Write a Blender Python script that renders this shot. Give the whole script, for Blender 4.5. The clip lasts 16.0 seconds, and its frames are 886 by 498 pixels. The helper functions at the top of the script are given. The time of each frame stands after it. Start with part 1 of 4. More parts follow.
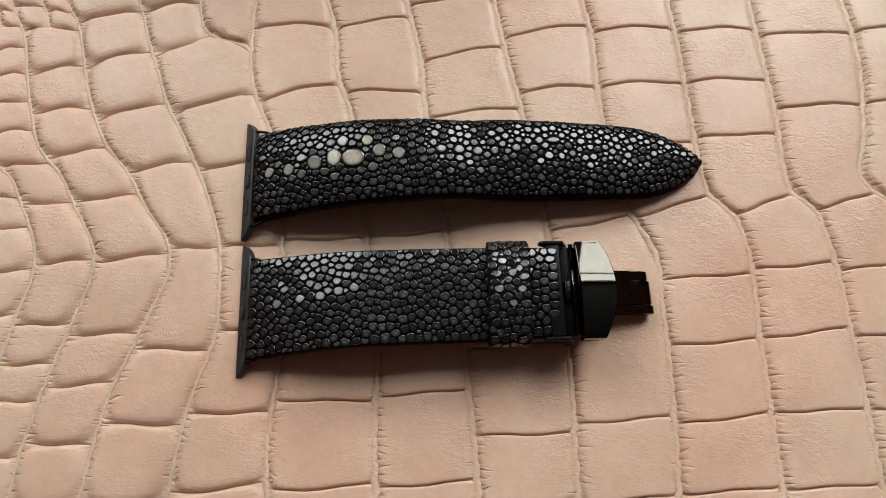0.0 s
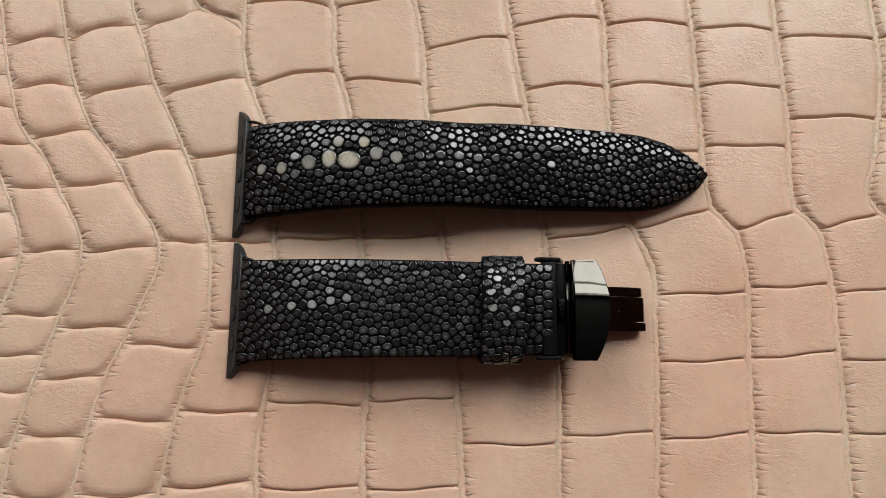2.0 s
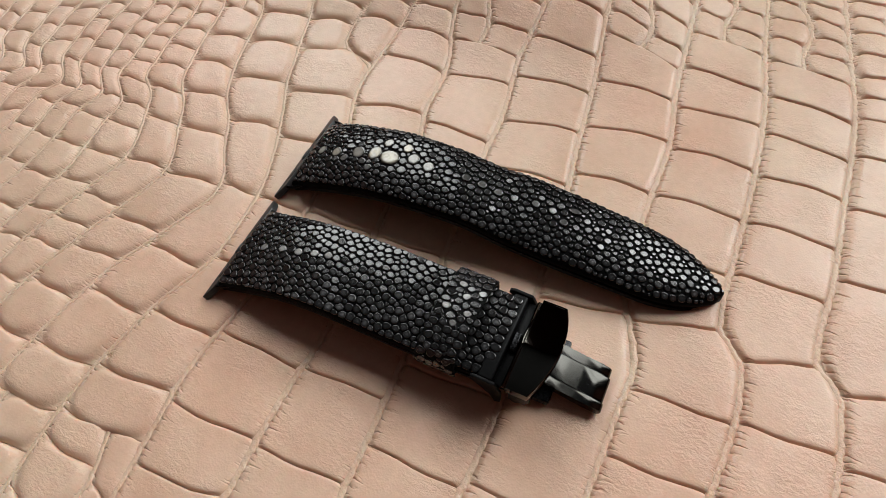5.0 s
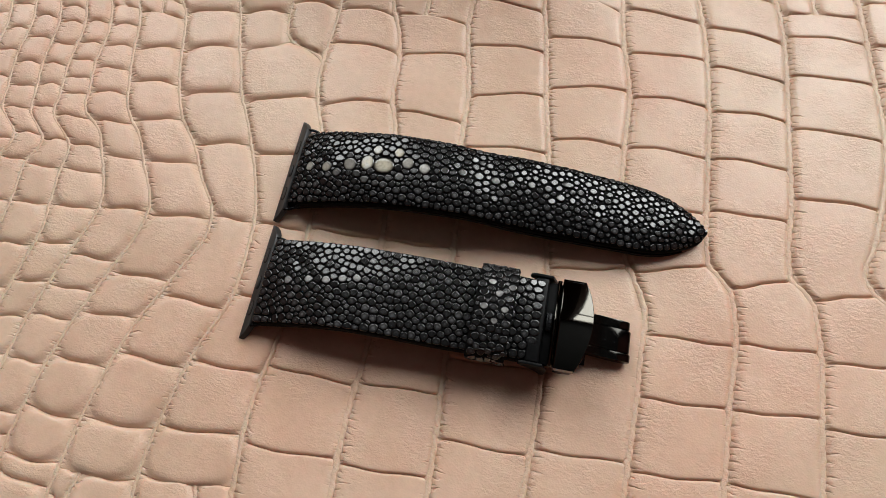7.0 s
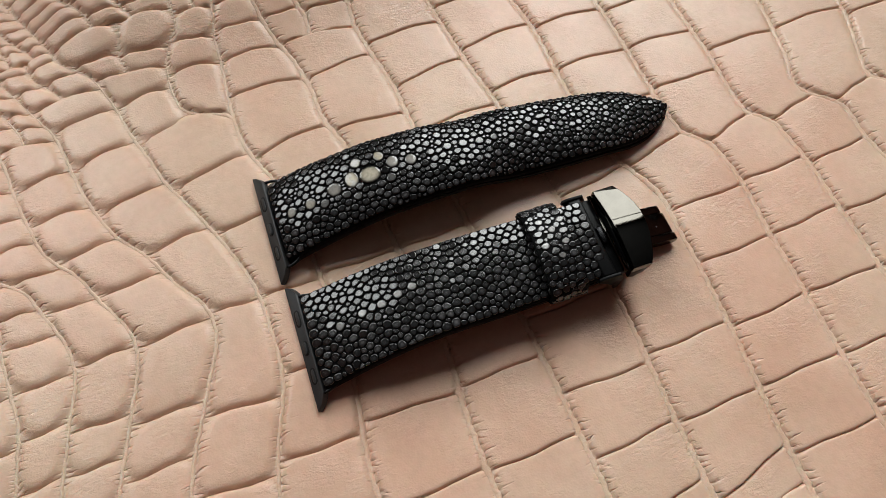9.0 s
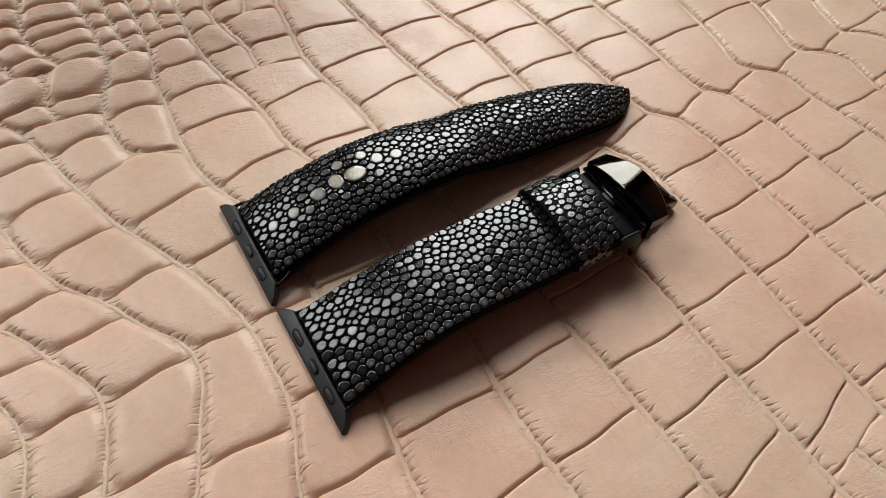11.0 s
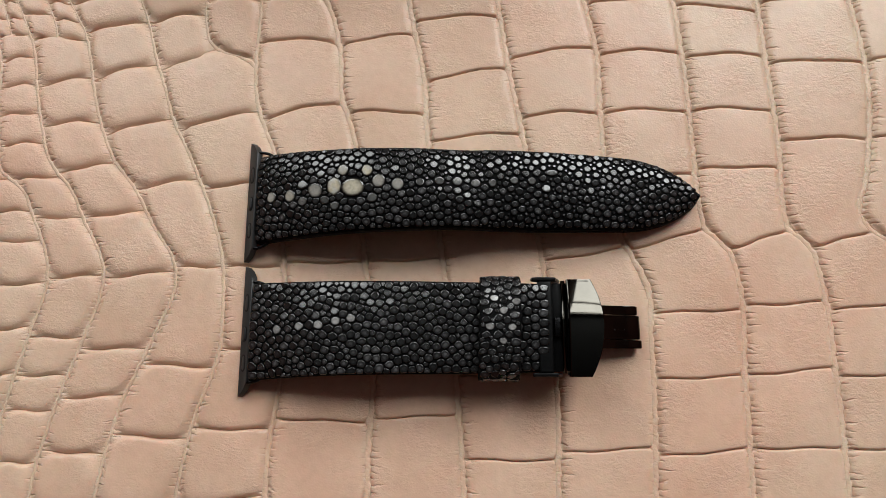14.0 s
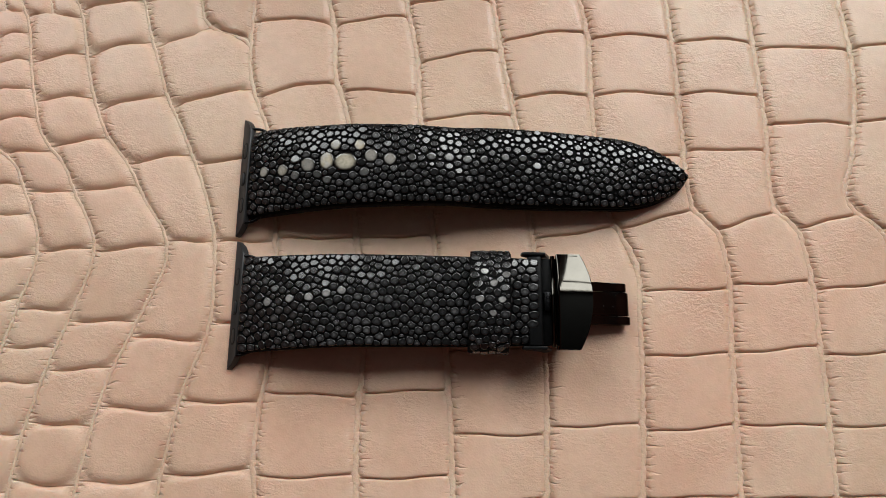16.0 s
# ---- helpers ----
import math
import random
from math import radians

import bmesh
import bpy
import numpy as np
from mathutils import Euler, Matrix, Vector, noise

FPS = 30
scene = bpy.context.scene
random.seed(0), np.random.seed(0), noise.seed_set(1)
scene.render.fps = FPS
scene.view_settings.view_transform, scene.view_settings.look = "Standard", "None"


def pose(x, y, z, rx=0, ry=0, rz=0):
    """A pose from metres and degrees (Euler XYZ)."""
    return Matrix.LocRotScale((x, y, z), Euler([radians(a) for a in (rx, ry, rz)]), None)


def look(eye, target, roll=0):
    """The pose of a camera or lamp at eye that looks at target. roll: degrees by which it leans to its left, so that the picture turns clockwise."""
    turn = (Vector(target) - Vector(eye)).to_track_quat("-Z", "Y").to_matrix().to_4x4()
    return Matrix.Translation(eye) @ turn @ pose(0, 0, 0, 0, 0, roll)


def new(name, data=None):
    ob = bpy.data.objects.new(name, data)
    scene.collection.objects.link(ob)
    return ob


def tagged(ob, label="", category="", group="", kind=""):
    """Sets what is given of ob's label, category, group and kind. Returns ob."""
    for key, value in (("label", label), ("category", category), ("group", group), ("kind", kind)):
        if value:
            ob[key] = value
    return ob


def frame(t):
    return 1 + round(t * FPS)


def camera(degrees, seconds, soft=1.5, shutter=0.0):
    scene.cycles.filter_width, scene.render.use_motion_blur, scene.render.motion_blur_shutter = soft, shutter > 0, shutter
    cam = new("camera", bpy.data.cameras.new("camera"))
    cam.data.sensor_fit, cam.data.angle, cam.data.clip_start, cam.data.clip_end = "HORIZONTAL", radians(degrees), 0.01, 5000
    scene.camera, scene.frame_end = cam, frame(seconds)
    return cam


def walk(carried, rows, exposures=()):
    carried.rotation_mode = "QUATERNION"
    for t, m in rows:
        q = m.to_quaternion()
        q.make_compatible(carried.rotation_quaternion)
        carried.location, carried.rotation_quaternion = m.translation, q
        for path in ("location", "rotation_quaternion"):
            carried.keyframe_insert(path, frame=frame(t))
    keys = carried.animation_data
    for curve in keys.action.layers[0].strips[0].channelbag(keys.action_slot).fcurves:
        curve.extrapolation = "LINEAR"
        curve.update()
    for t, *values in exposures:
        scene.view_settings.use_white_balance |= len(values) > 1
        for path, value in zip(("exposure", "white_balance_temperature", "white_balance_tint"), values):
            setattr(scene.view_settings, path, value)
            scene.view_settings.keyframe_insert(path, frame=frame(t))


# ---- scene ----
import functools

cam = camera(68.10, 16.0, soft=0.5)
PATH = [
    (0, (0.05144, -0.05212, 0.16391), (0.05190, -0.00895, 0.02025), -1.42),
    (0.5, (0.04916, -0.03485, 0.16756), (0.05064, -0.00316, 0.02095), 1.23),
    (1, (0.04776, -0.02359, 0.16402), (0.05004, -0.00076, 0.01579), 5.14),
    (1.5, (0.04752, -0.01751, 0.15774), (0.05110, -0.00005, 0.00880), 11.04),
    (2, (0.05107, -0.02940, 0.16640), (0.05301, -0.00464, 0.01846), 4.81),
    (2.5, (0.05791, -0.04215, 0.17382), (0.05333, -0.00409, 0.02880), -1.03),
    (3, (0.07124, -0.05689, 0.17076), (0.05824, -0.00780, 0.02961), -2.88),
    (3.5, (0.08320, -0.06830, 0.16460), (0.06035, -0.01118, 0.02780), -4.16),
    (4, (0.09237, -0.07406, 0.15315), (0.06122, -0.01209, 0.02014), -5.00),
    (4.2, (0.09609, -0.07435, 0.14951), (0.06067, -0.01002, 0.01872), -5.93),
    (5.25, (0.10235, -0.07608, 0.14884), (0.05889, -0.00757, 0.02198), -8.00),
    (6.3, (0.09296, -0.07480, 0.15969), (0.05800, -0.01106, 0.02848), -10.08),
    (6.5, (0.08673, -0.07317, 0.16337), (0.05801, -0.01276, 0.02912), -8.93),
    (7, (0.06947, -0.06372, 0.17435), (0.05363, -0.01154, 0.03461), -6.25),
    (7.5, (0.05474, -0.05514, 0.17814), (0.05072, -0.01114, 0.03480), -1.62),
    (8, (0.04473, -0.05429, 0.17602), (0.04903, -0.01034, 0.03267), 0.25),
    (8.2, (0.03951, -0.05776, 0.17415), (0.04631, -0.01180, 0.03153), -0.15),
    (9.25, (0.00978, -0.07598, 0.15809), (0.03756, -0.01447, 0.02561), 2.01),
    (10.3, (-0.01260, -0.08644, 0.13580), (0.03576, -0.01367, 0.01387), 4.16),
    (10.5, (-0.01432, -0.08621, 0.13096), (0.03636, -0.01348, 0.00996), 4.49),
    (11, (-0.01276, -0.08291, 0.13161), (0.03826, -0.01017, 0.01076), 4.68),
    (11.5, (0.00149, -0.08460, 0.14175), (0.04299, -0.01115, 0.01772), 3.51),
    (12, (0.02395, -0.08558, 0.15812), (0.04885, -0.01294, 0.02926), -0.06),
    (12.5, (0.04608, -0.08323, 0.16898), (0.05643, -0.01663, 0.03497), -2.50),
    (13, (0.05602, -0.07568, 0.17583), (0.05663, -0.02005, 0.03653), -3.15),
    (13.5, (0.06241, -0.05509, 0.17605), (0.05811, -0.01147, 0.03260), -5.59),
    (14, (0.05732, -0.03239, 0.17303), (0.05359, -0.00116, 0.02636), -6.96),
    (14.5, (0.05474, -0.01844, 0.16753), (0.05451, 0.00024, 0.01870), -0.02),
    (15, (0.05308, -0.01542, 0.16329), (0.05535, -0.00389, 0.01375), 12.57),
    (15.5, (0.05493, -0.02646, 0.16989), (0.05436, -0.00454, 0.02150), -0.12),
    (16, (0.05728, -0.04185, 0.17211), (0.05565, -0.00795, 0.02600), -2.33),
]
walk(cam, [(t, look(eye, target, roll)) for t, eye, target, roll in PATH],
     exposures=((0.0, 0.02), (1.0, -0.04), (1.5, -0.06), (2.5, -0.02), (4.0, 0.02), (8.0, 0.02), (13.5, 0.0), (14.5, -0.08), (15.0, -0.1), (16.0, -0.05)))

# ---- daylight: one tall window beyond the table, dim room round it ----
MM = 0.001
world = bpy.data.worlds.new("sky")
world.use_nodes = True
scene.world = world
wn = world.node_tree
sky = wn.nodes.new("ShaderNodeTexSky")
sky.sky_type = "NISHITA"
sky.sun_disc = False
sky.sun_elevation, sky.sun_rotation = radians(38), radians(200)
wn.links.new(sky.outputs[0], wn.nodes["Background"].inputs[0])
wn.nodes["Background"].inputs[1].default_value = 0.1

WALL_Y, WIN_Z0, WIN_Z1 = 1.2, 0.575, 2.75
WINDOWS = ((-1.83, -0.31), (0.3, 1.75))  # two openings with a pier between them
for x0, x1 in WINDOWS:
    lamp = bpy.data.lights.new("window_daylight", "AREA")
    lamp.shape = "RECTANGLE"
    lamp.size, lamp.size_y = x1 - x0 - 0.16, WIN_Z1 - WIN_Z0 - 0.16
    lamp.energy = (33.2 if x0 < 0 else 53.2) * (x1 - x0)
    lamp.color = (0.975, 1.0, 0.975)
    xm, zm = (x0 + x1) / 2, (WIN_Z0 + WIN_Z1) / 2
    new("window_daylight", lamp).matrix_world = look((xm, WALL_Y + 0.06, zm), (xm, WALL_Y - 1, zm - 0.001))


# ---- materials ----
def material(name):
    m = bpy.data.materials.new(name)
    m.use_nodes = True
    return m, m.node_tree, m.node_tree.nodes["Principled BSDF"]


def nd(nt, kind, **values):
    n = nt.nodes.new(kind)
    for key, value in values.items():
        n.inputs[key].default_value = value
    return n


def ramp(nt, source, stops):
    r = nt.nodes.new("ShaderNodeValToRGB")
    while len(r.color_ramp.elements) < len(stops):
        r.color_ramp.elements.new(0.5)
    for e, (p, c) in zip(r.color_ramp.elements, stops):
        e.position, e.color = p, (*c, 1) if len(c) == 3 else c
    nt.links.new(source, r.inputs[0])
    return r.outputs[0]


def maths(nt, op, a, b):
    n = nt.nodes.new("ShaderNodeMath")
    n.operation = op
    for k, v in enumerate((a, b)):
        if isinstance(v, (int, float)):
            n.inputs[k].default_value = v
        elif v is not None:
            nt.links.new(v, n.inputs[k])
    return n.outputs[0]


def bump(nt, height, distance, strength=1.0, normal=None):
    b = nd(nt, "ShaderNodeBump", Strength=strength, Distance=distance)
    nt.links.new(height, b.inputs["Height"])
    if normal:
        nt.links.new(normal, b.inputs["Normal"])
    return b.outputs[0]


def mixed(nt, fac, a, b, blend="MIX"):
    m = nt.nodes.new("ShaderNodeMix")
    m.data_type, m.blend_type = "RGBA", blend
    for s, v in ((m.inputs[0], fac), (m.inputs[6], a), (m.inputs[7], b)):
        if isinstance(v, (int, float)):
            s.default_value = v
        elif isinstance(v, tuple):
            s.default_value = (*v, 1)
        else:
            nt.links.new(v, s)
    return m.outputs[2]


def hide_material(name="nude_reptile_leather", lift=(1.0, 1.0, 1.0), pebbled=(1900.0, 0.0001, 0.24)):
    """Nude vegetable-tanned reptile leather: mottled tan, fine grain, creases that run in from the long seams."""
    m, nt, p = material(name)
    co = nt.nodes.new("ShaderNodeTexCoord")
    uv = nt.nodes.new("ShaderNodeUVMap")
    uv.uv_map = "seam"
    blot = nd(nt, "ShaderNodeTexNoise", Scale=38.0, Detail=5.0, Roughness=0.6)
    fine = nd(nt, "ShaderNodeTexNoise", Scale=420.0, Detail=6.0, Roughness=0.65)
    nt.links.new(co.outputs["Object"], blot.inputs["Vector"])
    nt.links.new(co.outputs["Object"], fine.inputs["Vector"])
    c1 = ramp(nt, blot.outputs[0], [(0.3, (0.60, 0.395, 0.285)), (0.52, (0.665, 0.455, 0.335)), (0.72, (0.71, 0.50, 0.375))])
    c2 = ramp(nt, fine.outputs[0], [(0.35, (0.94, 0.93, 0.92)), (0.6, (1, 1, 1))])
    tide = nd(nt, "ShaderNodeTexNoise", Scale=11.0, Detail=3.0, Roughness=0.55)
    nt.links.new(co.outputs["Object"], tide.inputs["Vector"])
    c3 = mixed(nt, 1.0, c1, ramp(nt, tide.outputs[0], [(0.34, (0.98, 1.03, 1.02)), (0.5, (1, 1, 1)), (0.66, (1.02, 0.955, 0.945))]), "MULTIPLY")
    nt.links.new(mixed(nt, 1.0, mixed(nt, 1.0, c3, c2, "MULTIPLY"), lift, "MULTIPLY"), p.inputs["Base Color"])
    # creases square to the seams: lobes on one side, a close short comb on the other (their v runs on from 4000)
    sep = nt.nodes.new("ShaderNodeSeparateXYZ")
    nt.links.new(uv.outputs[0], sep.inputs[0])
    d, v = sep.outputs[0], sep.outputs[1]
    comb_side = maths(nt, "GREATER_THAN", v, 2500.0)
    slow = nd(nt, "ShaderNodeTexNoise", Scale=0.22, Detail=1.0)
    slow.noise_dimensions = "1D"
    nt.links.new(v, slow.inputs["W"])
    wobble = nd(nt, "ShaderNodeTexNoise", Scale=900.0, Detail=2.0)
    nt.links.new(co.outputs["Object"], wobble.inputs["Vector"])
    fan = maths(nt, "MULTIPLY", maths(nt, "SUBTRACT", slow.outputs[0], 0.5), maths(nt, "MULTIPLY", d, 1.1))
    along = maths(nt, "MULTIPLY", v, maths(nt, "ADD", maths(nt, "MULTIPLY", comb_side, 0.5), 0.56))
    along = maths(nt, "ADD", maths(nt, "ADD", along, fan), maths(nt, "MULTIPLY", wobble.outputs[0], 0.5))
    lobe = nd(nt, "ShaderNodeTexVoronoi", Scale=1.0)
    lobe.voronoi_dimensions, lobe.feature = "1D", "DISTANCE_TO_EDGE"
    nt.links.new(along, lobe.inputs["W"])
    cr = ramp(nt, lobe.outputs["Distance"], [(0.0, (0, 0, 0)), (0.07, (0.42, 0.42, 0.42)), (0.2, (0.8, 0.8, 0.8)), (0.4, (1, 1, 1))])
    deep = nd(nt, "ShaderNodeTexNoise", Scale=0.7, Detail=2.0)
    deep.noise_dimensions = "1D"
    nt.links.new(v, deep.inputs["W"])
    reach = maths(nt, "MULTIPLY", maths(nt, "SUBTRACT", deep.outputs[0], 0.22), maths(nt, "SUBTRACT", 7.5, maths(nt, "MULTIPLY", comb_side, 2.5)))
    near = ramp(nt, maths(nt, "DIVIDE", maths(nt, "SUBTRACT", reach, d), 2.2), [(0.0, (0, 0, 0)), (0.4, (0.35, 0.35, 0.35)), (1.0, (1, 1, 1))])
    teeth = maths(nt, "MULTIPLY", maths(nt, "MULTIPLY", maths(nt, "SUBTRACT", cr, 1.0), near), maths(nt, "SUBTRACT", 1.0, maths(nt, "MULTIPLY", comb_side, 0.35)))
    # pores and drawn wrinkles
    stretch = nt.nodes.new("ShaderNodeMapping")
    stretch.inputs["Scale"].default_value = (640, 1150, 800)
    stretch.inputs["Rotation"].default_value = (0, 0, 0.35)
    nt.links.new(co.outputs["Object"], stretch.inputs[0])
    wrinkle = nd(nt, "ShaderNodeTexNoise", Scale=1.0, Detail=4.0, Roughness=0.6, Distortion=0.6)
    nt.links.new(stretch.outputs[0], wrinkle.inputs["Vector"])
    where = nd(nt, "ShaderNodeTexNoise", Scale=70.0, Detail=2.0)
    nt.links.new(co.outputs["Object"], where.inputs["Vector"])
    wr = maths(nt, "MULTIPLY", wrinkle.outputs[0], ramp(nt, where.outputs[0], [(0.42, (0.1, 0.1, 0.1)), (0.64, (1, 1, 1))]))
    pore = nd(nt, "ShaderNodeTexVoronoi", Scale=pebbled[0])
    nt.links.new(co.outputs["Object"], pore.inputs["Vector"])
    n1 = bump(nt, pore.outputs["Distance"], *pebbled[1:])
    n2 = bump(nt, wr, 0.0005, 0.5, n1)
    n3 = bump(nt, teeth, 0.00034, 1.0, n2)
    nt.links.new(n3, p.inputs["Normal"])
    nt.links.new(ramp(nt, blot.outputs[0], [(0.3, (0.28, 0.28, 0.28)), (0.7, (0.4, 0.4, 0.4))]), p.inputs["Roughness"])
    p.inputs["Specular IOR Level"].default_value = 0.36
    p.inputs["Subsurface Weight"].default_value = 0.22  # light creeps through the leather, red furthest
    p.inputs["Subsurface Scale"].default_value = 0.003
    p.inputs["Subsurface Radius"].default_value = (1.0, 0.3, 0.16)
    return m


def bead_material(name, source, lo, hi, tint=(1.0, 0.99, 1.0), mottle=0.8, amber=0.0):
    """Lacquered mineral bead, ground flat: dark skin, paler polished top. source: which random value sets it apart."""
    m, nt, p = material(name)
    if source == "object":
        r = nt.nodes.new("ShaderNodeObjectInfo").outputs["Random"]
    else:
        r = nt.nodes.new("ShaderNodeNewGeometry").outputs["Random Per Island"]
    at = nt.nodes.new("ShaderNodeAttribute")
    at.attribute_name = "polish_glint"
    co = nt.nodes.new("ShaderNodeTexCoord")
    cloud = nd(nt, "ShaderNodeTexNoise", Scale=1300.0, Detail=4.0)
    nt.links.new(co.outputs["Object"], cloud.inputs["Vector"])
    grey = ramp(nt, r, [(0.0, tuple(lo * t for t in tint)), (0.7, tuple((lo * 0.6 + hi * 0.4) * t for t in tint)), (1.0, tuple(hi * t for t in tint))])
    top = mixed(nt, mottle, grey, ramp(nt, cloud.outputs[0], [(0.3, (0.5, 0.5, 0.52)), (0.5, (0.9, 0.9, 0.9)), (0.7, (1.2, 1.18, 1.14))]), "MULTIPLY")
    if amber:  # yellowed patches, stronger on some beads than on others
        patch = nd(nt, "ShaderNodeTexNoise", Scale=520.0, Detail=2.0)
        nt.links.new(co.outputs["Object"], patch.inputs["Vector"])
        spread = maths(nt, "MULTIPLY", ramp(nt, patch.outputs[0], [(0.38, (0.1, 0.1, 0.1)), (0.6, (1, 1, 1))]), ramp(nt, r, [(0.25, (0.15 * amber,) * 3), (0.7, (amber,) * 3)]))
        top = mixed(nt, spread, top, mixed(nt, 1.0, top, (1.1, 0.98, 0.7), "MULTIPLY"))
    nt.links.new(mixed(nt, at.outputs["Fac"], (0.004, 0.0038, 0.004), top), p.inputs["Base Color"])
    p.inputs["Specular IOR Level"].default_value = 0.7
    worn = mixed(nt, r, (0.11, 0.11, 0.11), (0.26, 0.26, 0.26))
    nt.links.new(mixed(nt, 0.6, worn, ramp(nt, cloud.outputs[0], [(0.3, (0.7, 0.7, 0.7)), (0.75, (1.25, 1.25, 1.25))]), "MULTIPLY"), p.inputs["Roughness"])
    nt.links.new(bump(nt, cloud.outputs[0], 0.00003, 0.5), p.inputs["Normal"])
    return m


def plain(name, colour, rough, metal=0.0, grain=900.0, depth=0.00008, spread=0.25, strength=0.5, gloss=0.5):
    m, nt, p = material(name)
    p.inputs["Specular IOR Level"].default_value = gloss
    co = nt.nodes.new("ShaderNodeTexCoord")
    n = nd(nt, "ShaderNodeTexNoise", Scale=grain, Detail=5.0, Roughness=0.6)
    nt.links.new(co.outputs["Object"], n.inputs["Vector"])
    lo, hi = tuple(c * (1 - spread) for c in colour), tuple(min(1, c * (1 + spread)) for c in colour)
    nt.links.new(ramp(nt, n.outputs[0], [(0.3, lo), (0.7, hi)]), p.inputs["Base Color"])
    nt.links.new(ramp(nt, n.outputs[0], [(0.3, (rough * 0.85,) * 3), (0.7, (min(1, rough * 1.2),) * 3)]), p.inputs["Roughness"])
    p.inputs["Metallic"].default_value = metal
    if depth:
        nt.links.new(bump(nt, n.outputs[0], depth, strength), p.inputs["Normal"])
    return m


HIDE = hide_material()
RIDGE = hide_material("pale_rubbed_seam_leather", (1.02, 1.05, 1.05), (2300.0, 0.00014, 0.5))
BEAD = bead_material("stingray_bead", "object", 0.01, 0.14, (1.0, 0.97, 1.0))
BEAD_F = bead_material("stingray_bead_field", "island", 0.01, 0.14, (1.0, 0.97, 1.0))
PEARL = bead_material("pale_pearl_bead", "object", 0.5, 0.63, (1.0, 0.92, 0.74), 0.5, 0.8)
SMOKE = bead_material("smoky_grey_bead", "object", 0.06, 0.14, (1.0, 0.98, 0.95))
PALE = bead_material("pale_grey_bead", "object", 0.2, 0.34, (1.0, 0.97, 0.95))
PEARL_GREY = bead_material("smoky_pearl_bead", "object", 0.3, 0.5, (1.0, 0.95, 0.87), 0.5, 0.7)
SKIN = plain("black_stingray_skin", (0.003, 0.003, 0.0033), 0.5, grain=2200.0, depth=0.00015, gloss=0.03)
LINING = plain("black_calf_lining", (0.007, 0.0065, 0.0065), 0.65, grain=1600.0, depth=0.0001, gloss=0.2)
ANODISED = plain("matt_black_anodised_aluminium", (0.032, 0.032, 0.033), 0.45, 0.35, grain=5000.0, depth=0.00002)
SLOT_SHADE = plain("slot_recess_shade_black", (0.004, 0.004, 0.004), 0.6, 0.0, grain=3000.0, depth=0, gloss=0.2)
STEEL = plain("polished_black_steel", (0.068, 0.064, 0.056), 0.05, 1.0, grain=260.0, depth=0.00001, spread=0.08, strength=0.15)
BLACKED = plain("matt_blackened_steel", (0.005, 0.005, 0.0053), 0.36, 0.0, grain=1800.0, depth=0.00001, gloss=0.1)
TONGUE = plain("brushed_black_steel", (0.04, 0.039, 0.036), 0.12, 1.0, grain=700.0, depth=0.000008, spread=0.06, strength=0.2)
STEEL_SATIN = plain("satin_black_steel", (0.018, 0.018, 0.019), 0.28, 1.0, grain=1500.0, depth=0.00002)
CEILING = plain("dark_grey_ceiling_paint", (0.05, 0.054, 0.06), 0.85, grain=60.0, depth=0.0005, spread=0.04)
PLASTER = plain("dark_wall_paint", (0.105, 0.029, 0.017), 0.85, grain=60.0, depth=0.0005, spread=0.04)
WOOD = plain("brown_table_wood", (0.16, 0.09, 0.05), 0.5, grain=40.0, depth=0.0003)
BOARDS = plain("floor_boards", (0.09, 0.06, 0.04), 0.55, grain=12.0, depth=0.0004)
FRAME = plain("white_window_paint", (0.75, 0.74, 0.72), 0.4, grain=90.0, depth=0.0001, spread=0.05)


# ---- mesh helpers ----
def mesh_of(name, verts, faces, mat, smooth=True):
    me = bpy.data.meshes.new(name)
    me.from_pydata([tuple(map(float, v)) for v in verts], [], [tuple(map(int, f)) for f in faces])
    me.materials.append(mat)
    me.polygons.foreach_set("use_smooth", [smooth] * len(me.polygons))
    me.update()
    return me


def part(name, me, parent, label=""):
    o = new(name, me)
    o.parent = parent
    return tagged(o, label)


def block(x0, x1, y0, y1, z0, z1, mat, name="block", bevel=0.0, seg=2):
    bm = bmesh.new()
    bmesh.ops.create_cube(bm, size=1)
    for v in bm.verts:
        v.co = Vector(((x0 + x1) / 2 + v.co.x * (x1 - x0), (y0 + y1) / 2 + v.co.y * (y1 - y0), (z0 + z1) / 2 + v.co.z * (z1 - z0)))
    if bevel:
        bmesh.ops.bevel(bm, geom=bm.edges[:], offset=bevel, segments=seg, affect="EDGES", profile=0.5)
    return bm_mesh(bm, name, mat, bool(bevel))


def bm_mesh(bm, name, mat, smooth=True):
    bmesh.ops.recalc_face_normals(bm, faces=bm.faces)
    me = bpy.data.meshes.new(name)
    bm.to_mesh(me)
    bm.free()
    me.materials.append(mat)
    me.polygons.foreach_set("use_smooth", [smooth] * len(me.polygons))
    if smooth:
        me.set_sharp_from_angle(angle=radians(40))
    return me


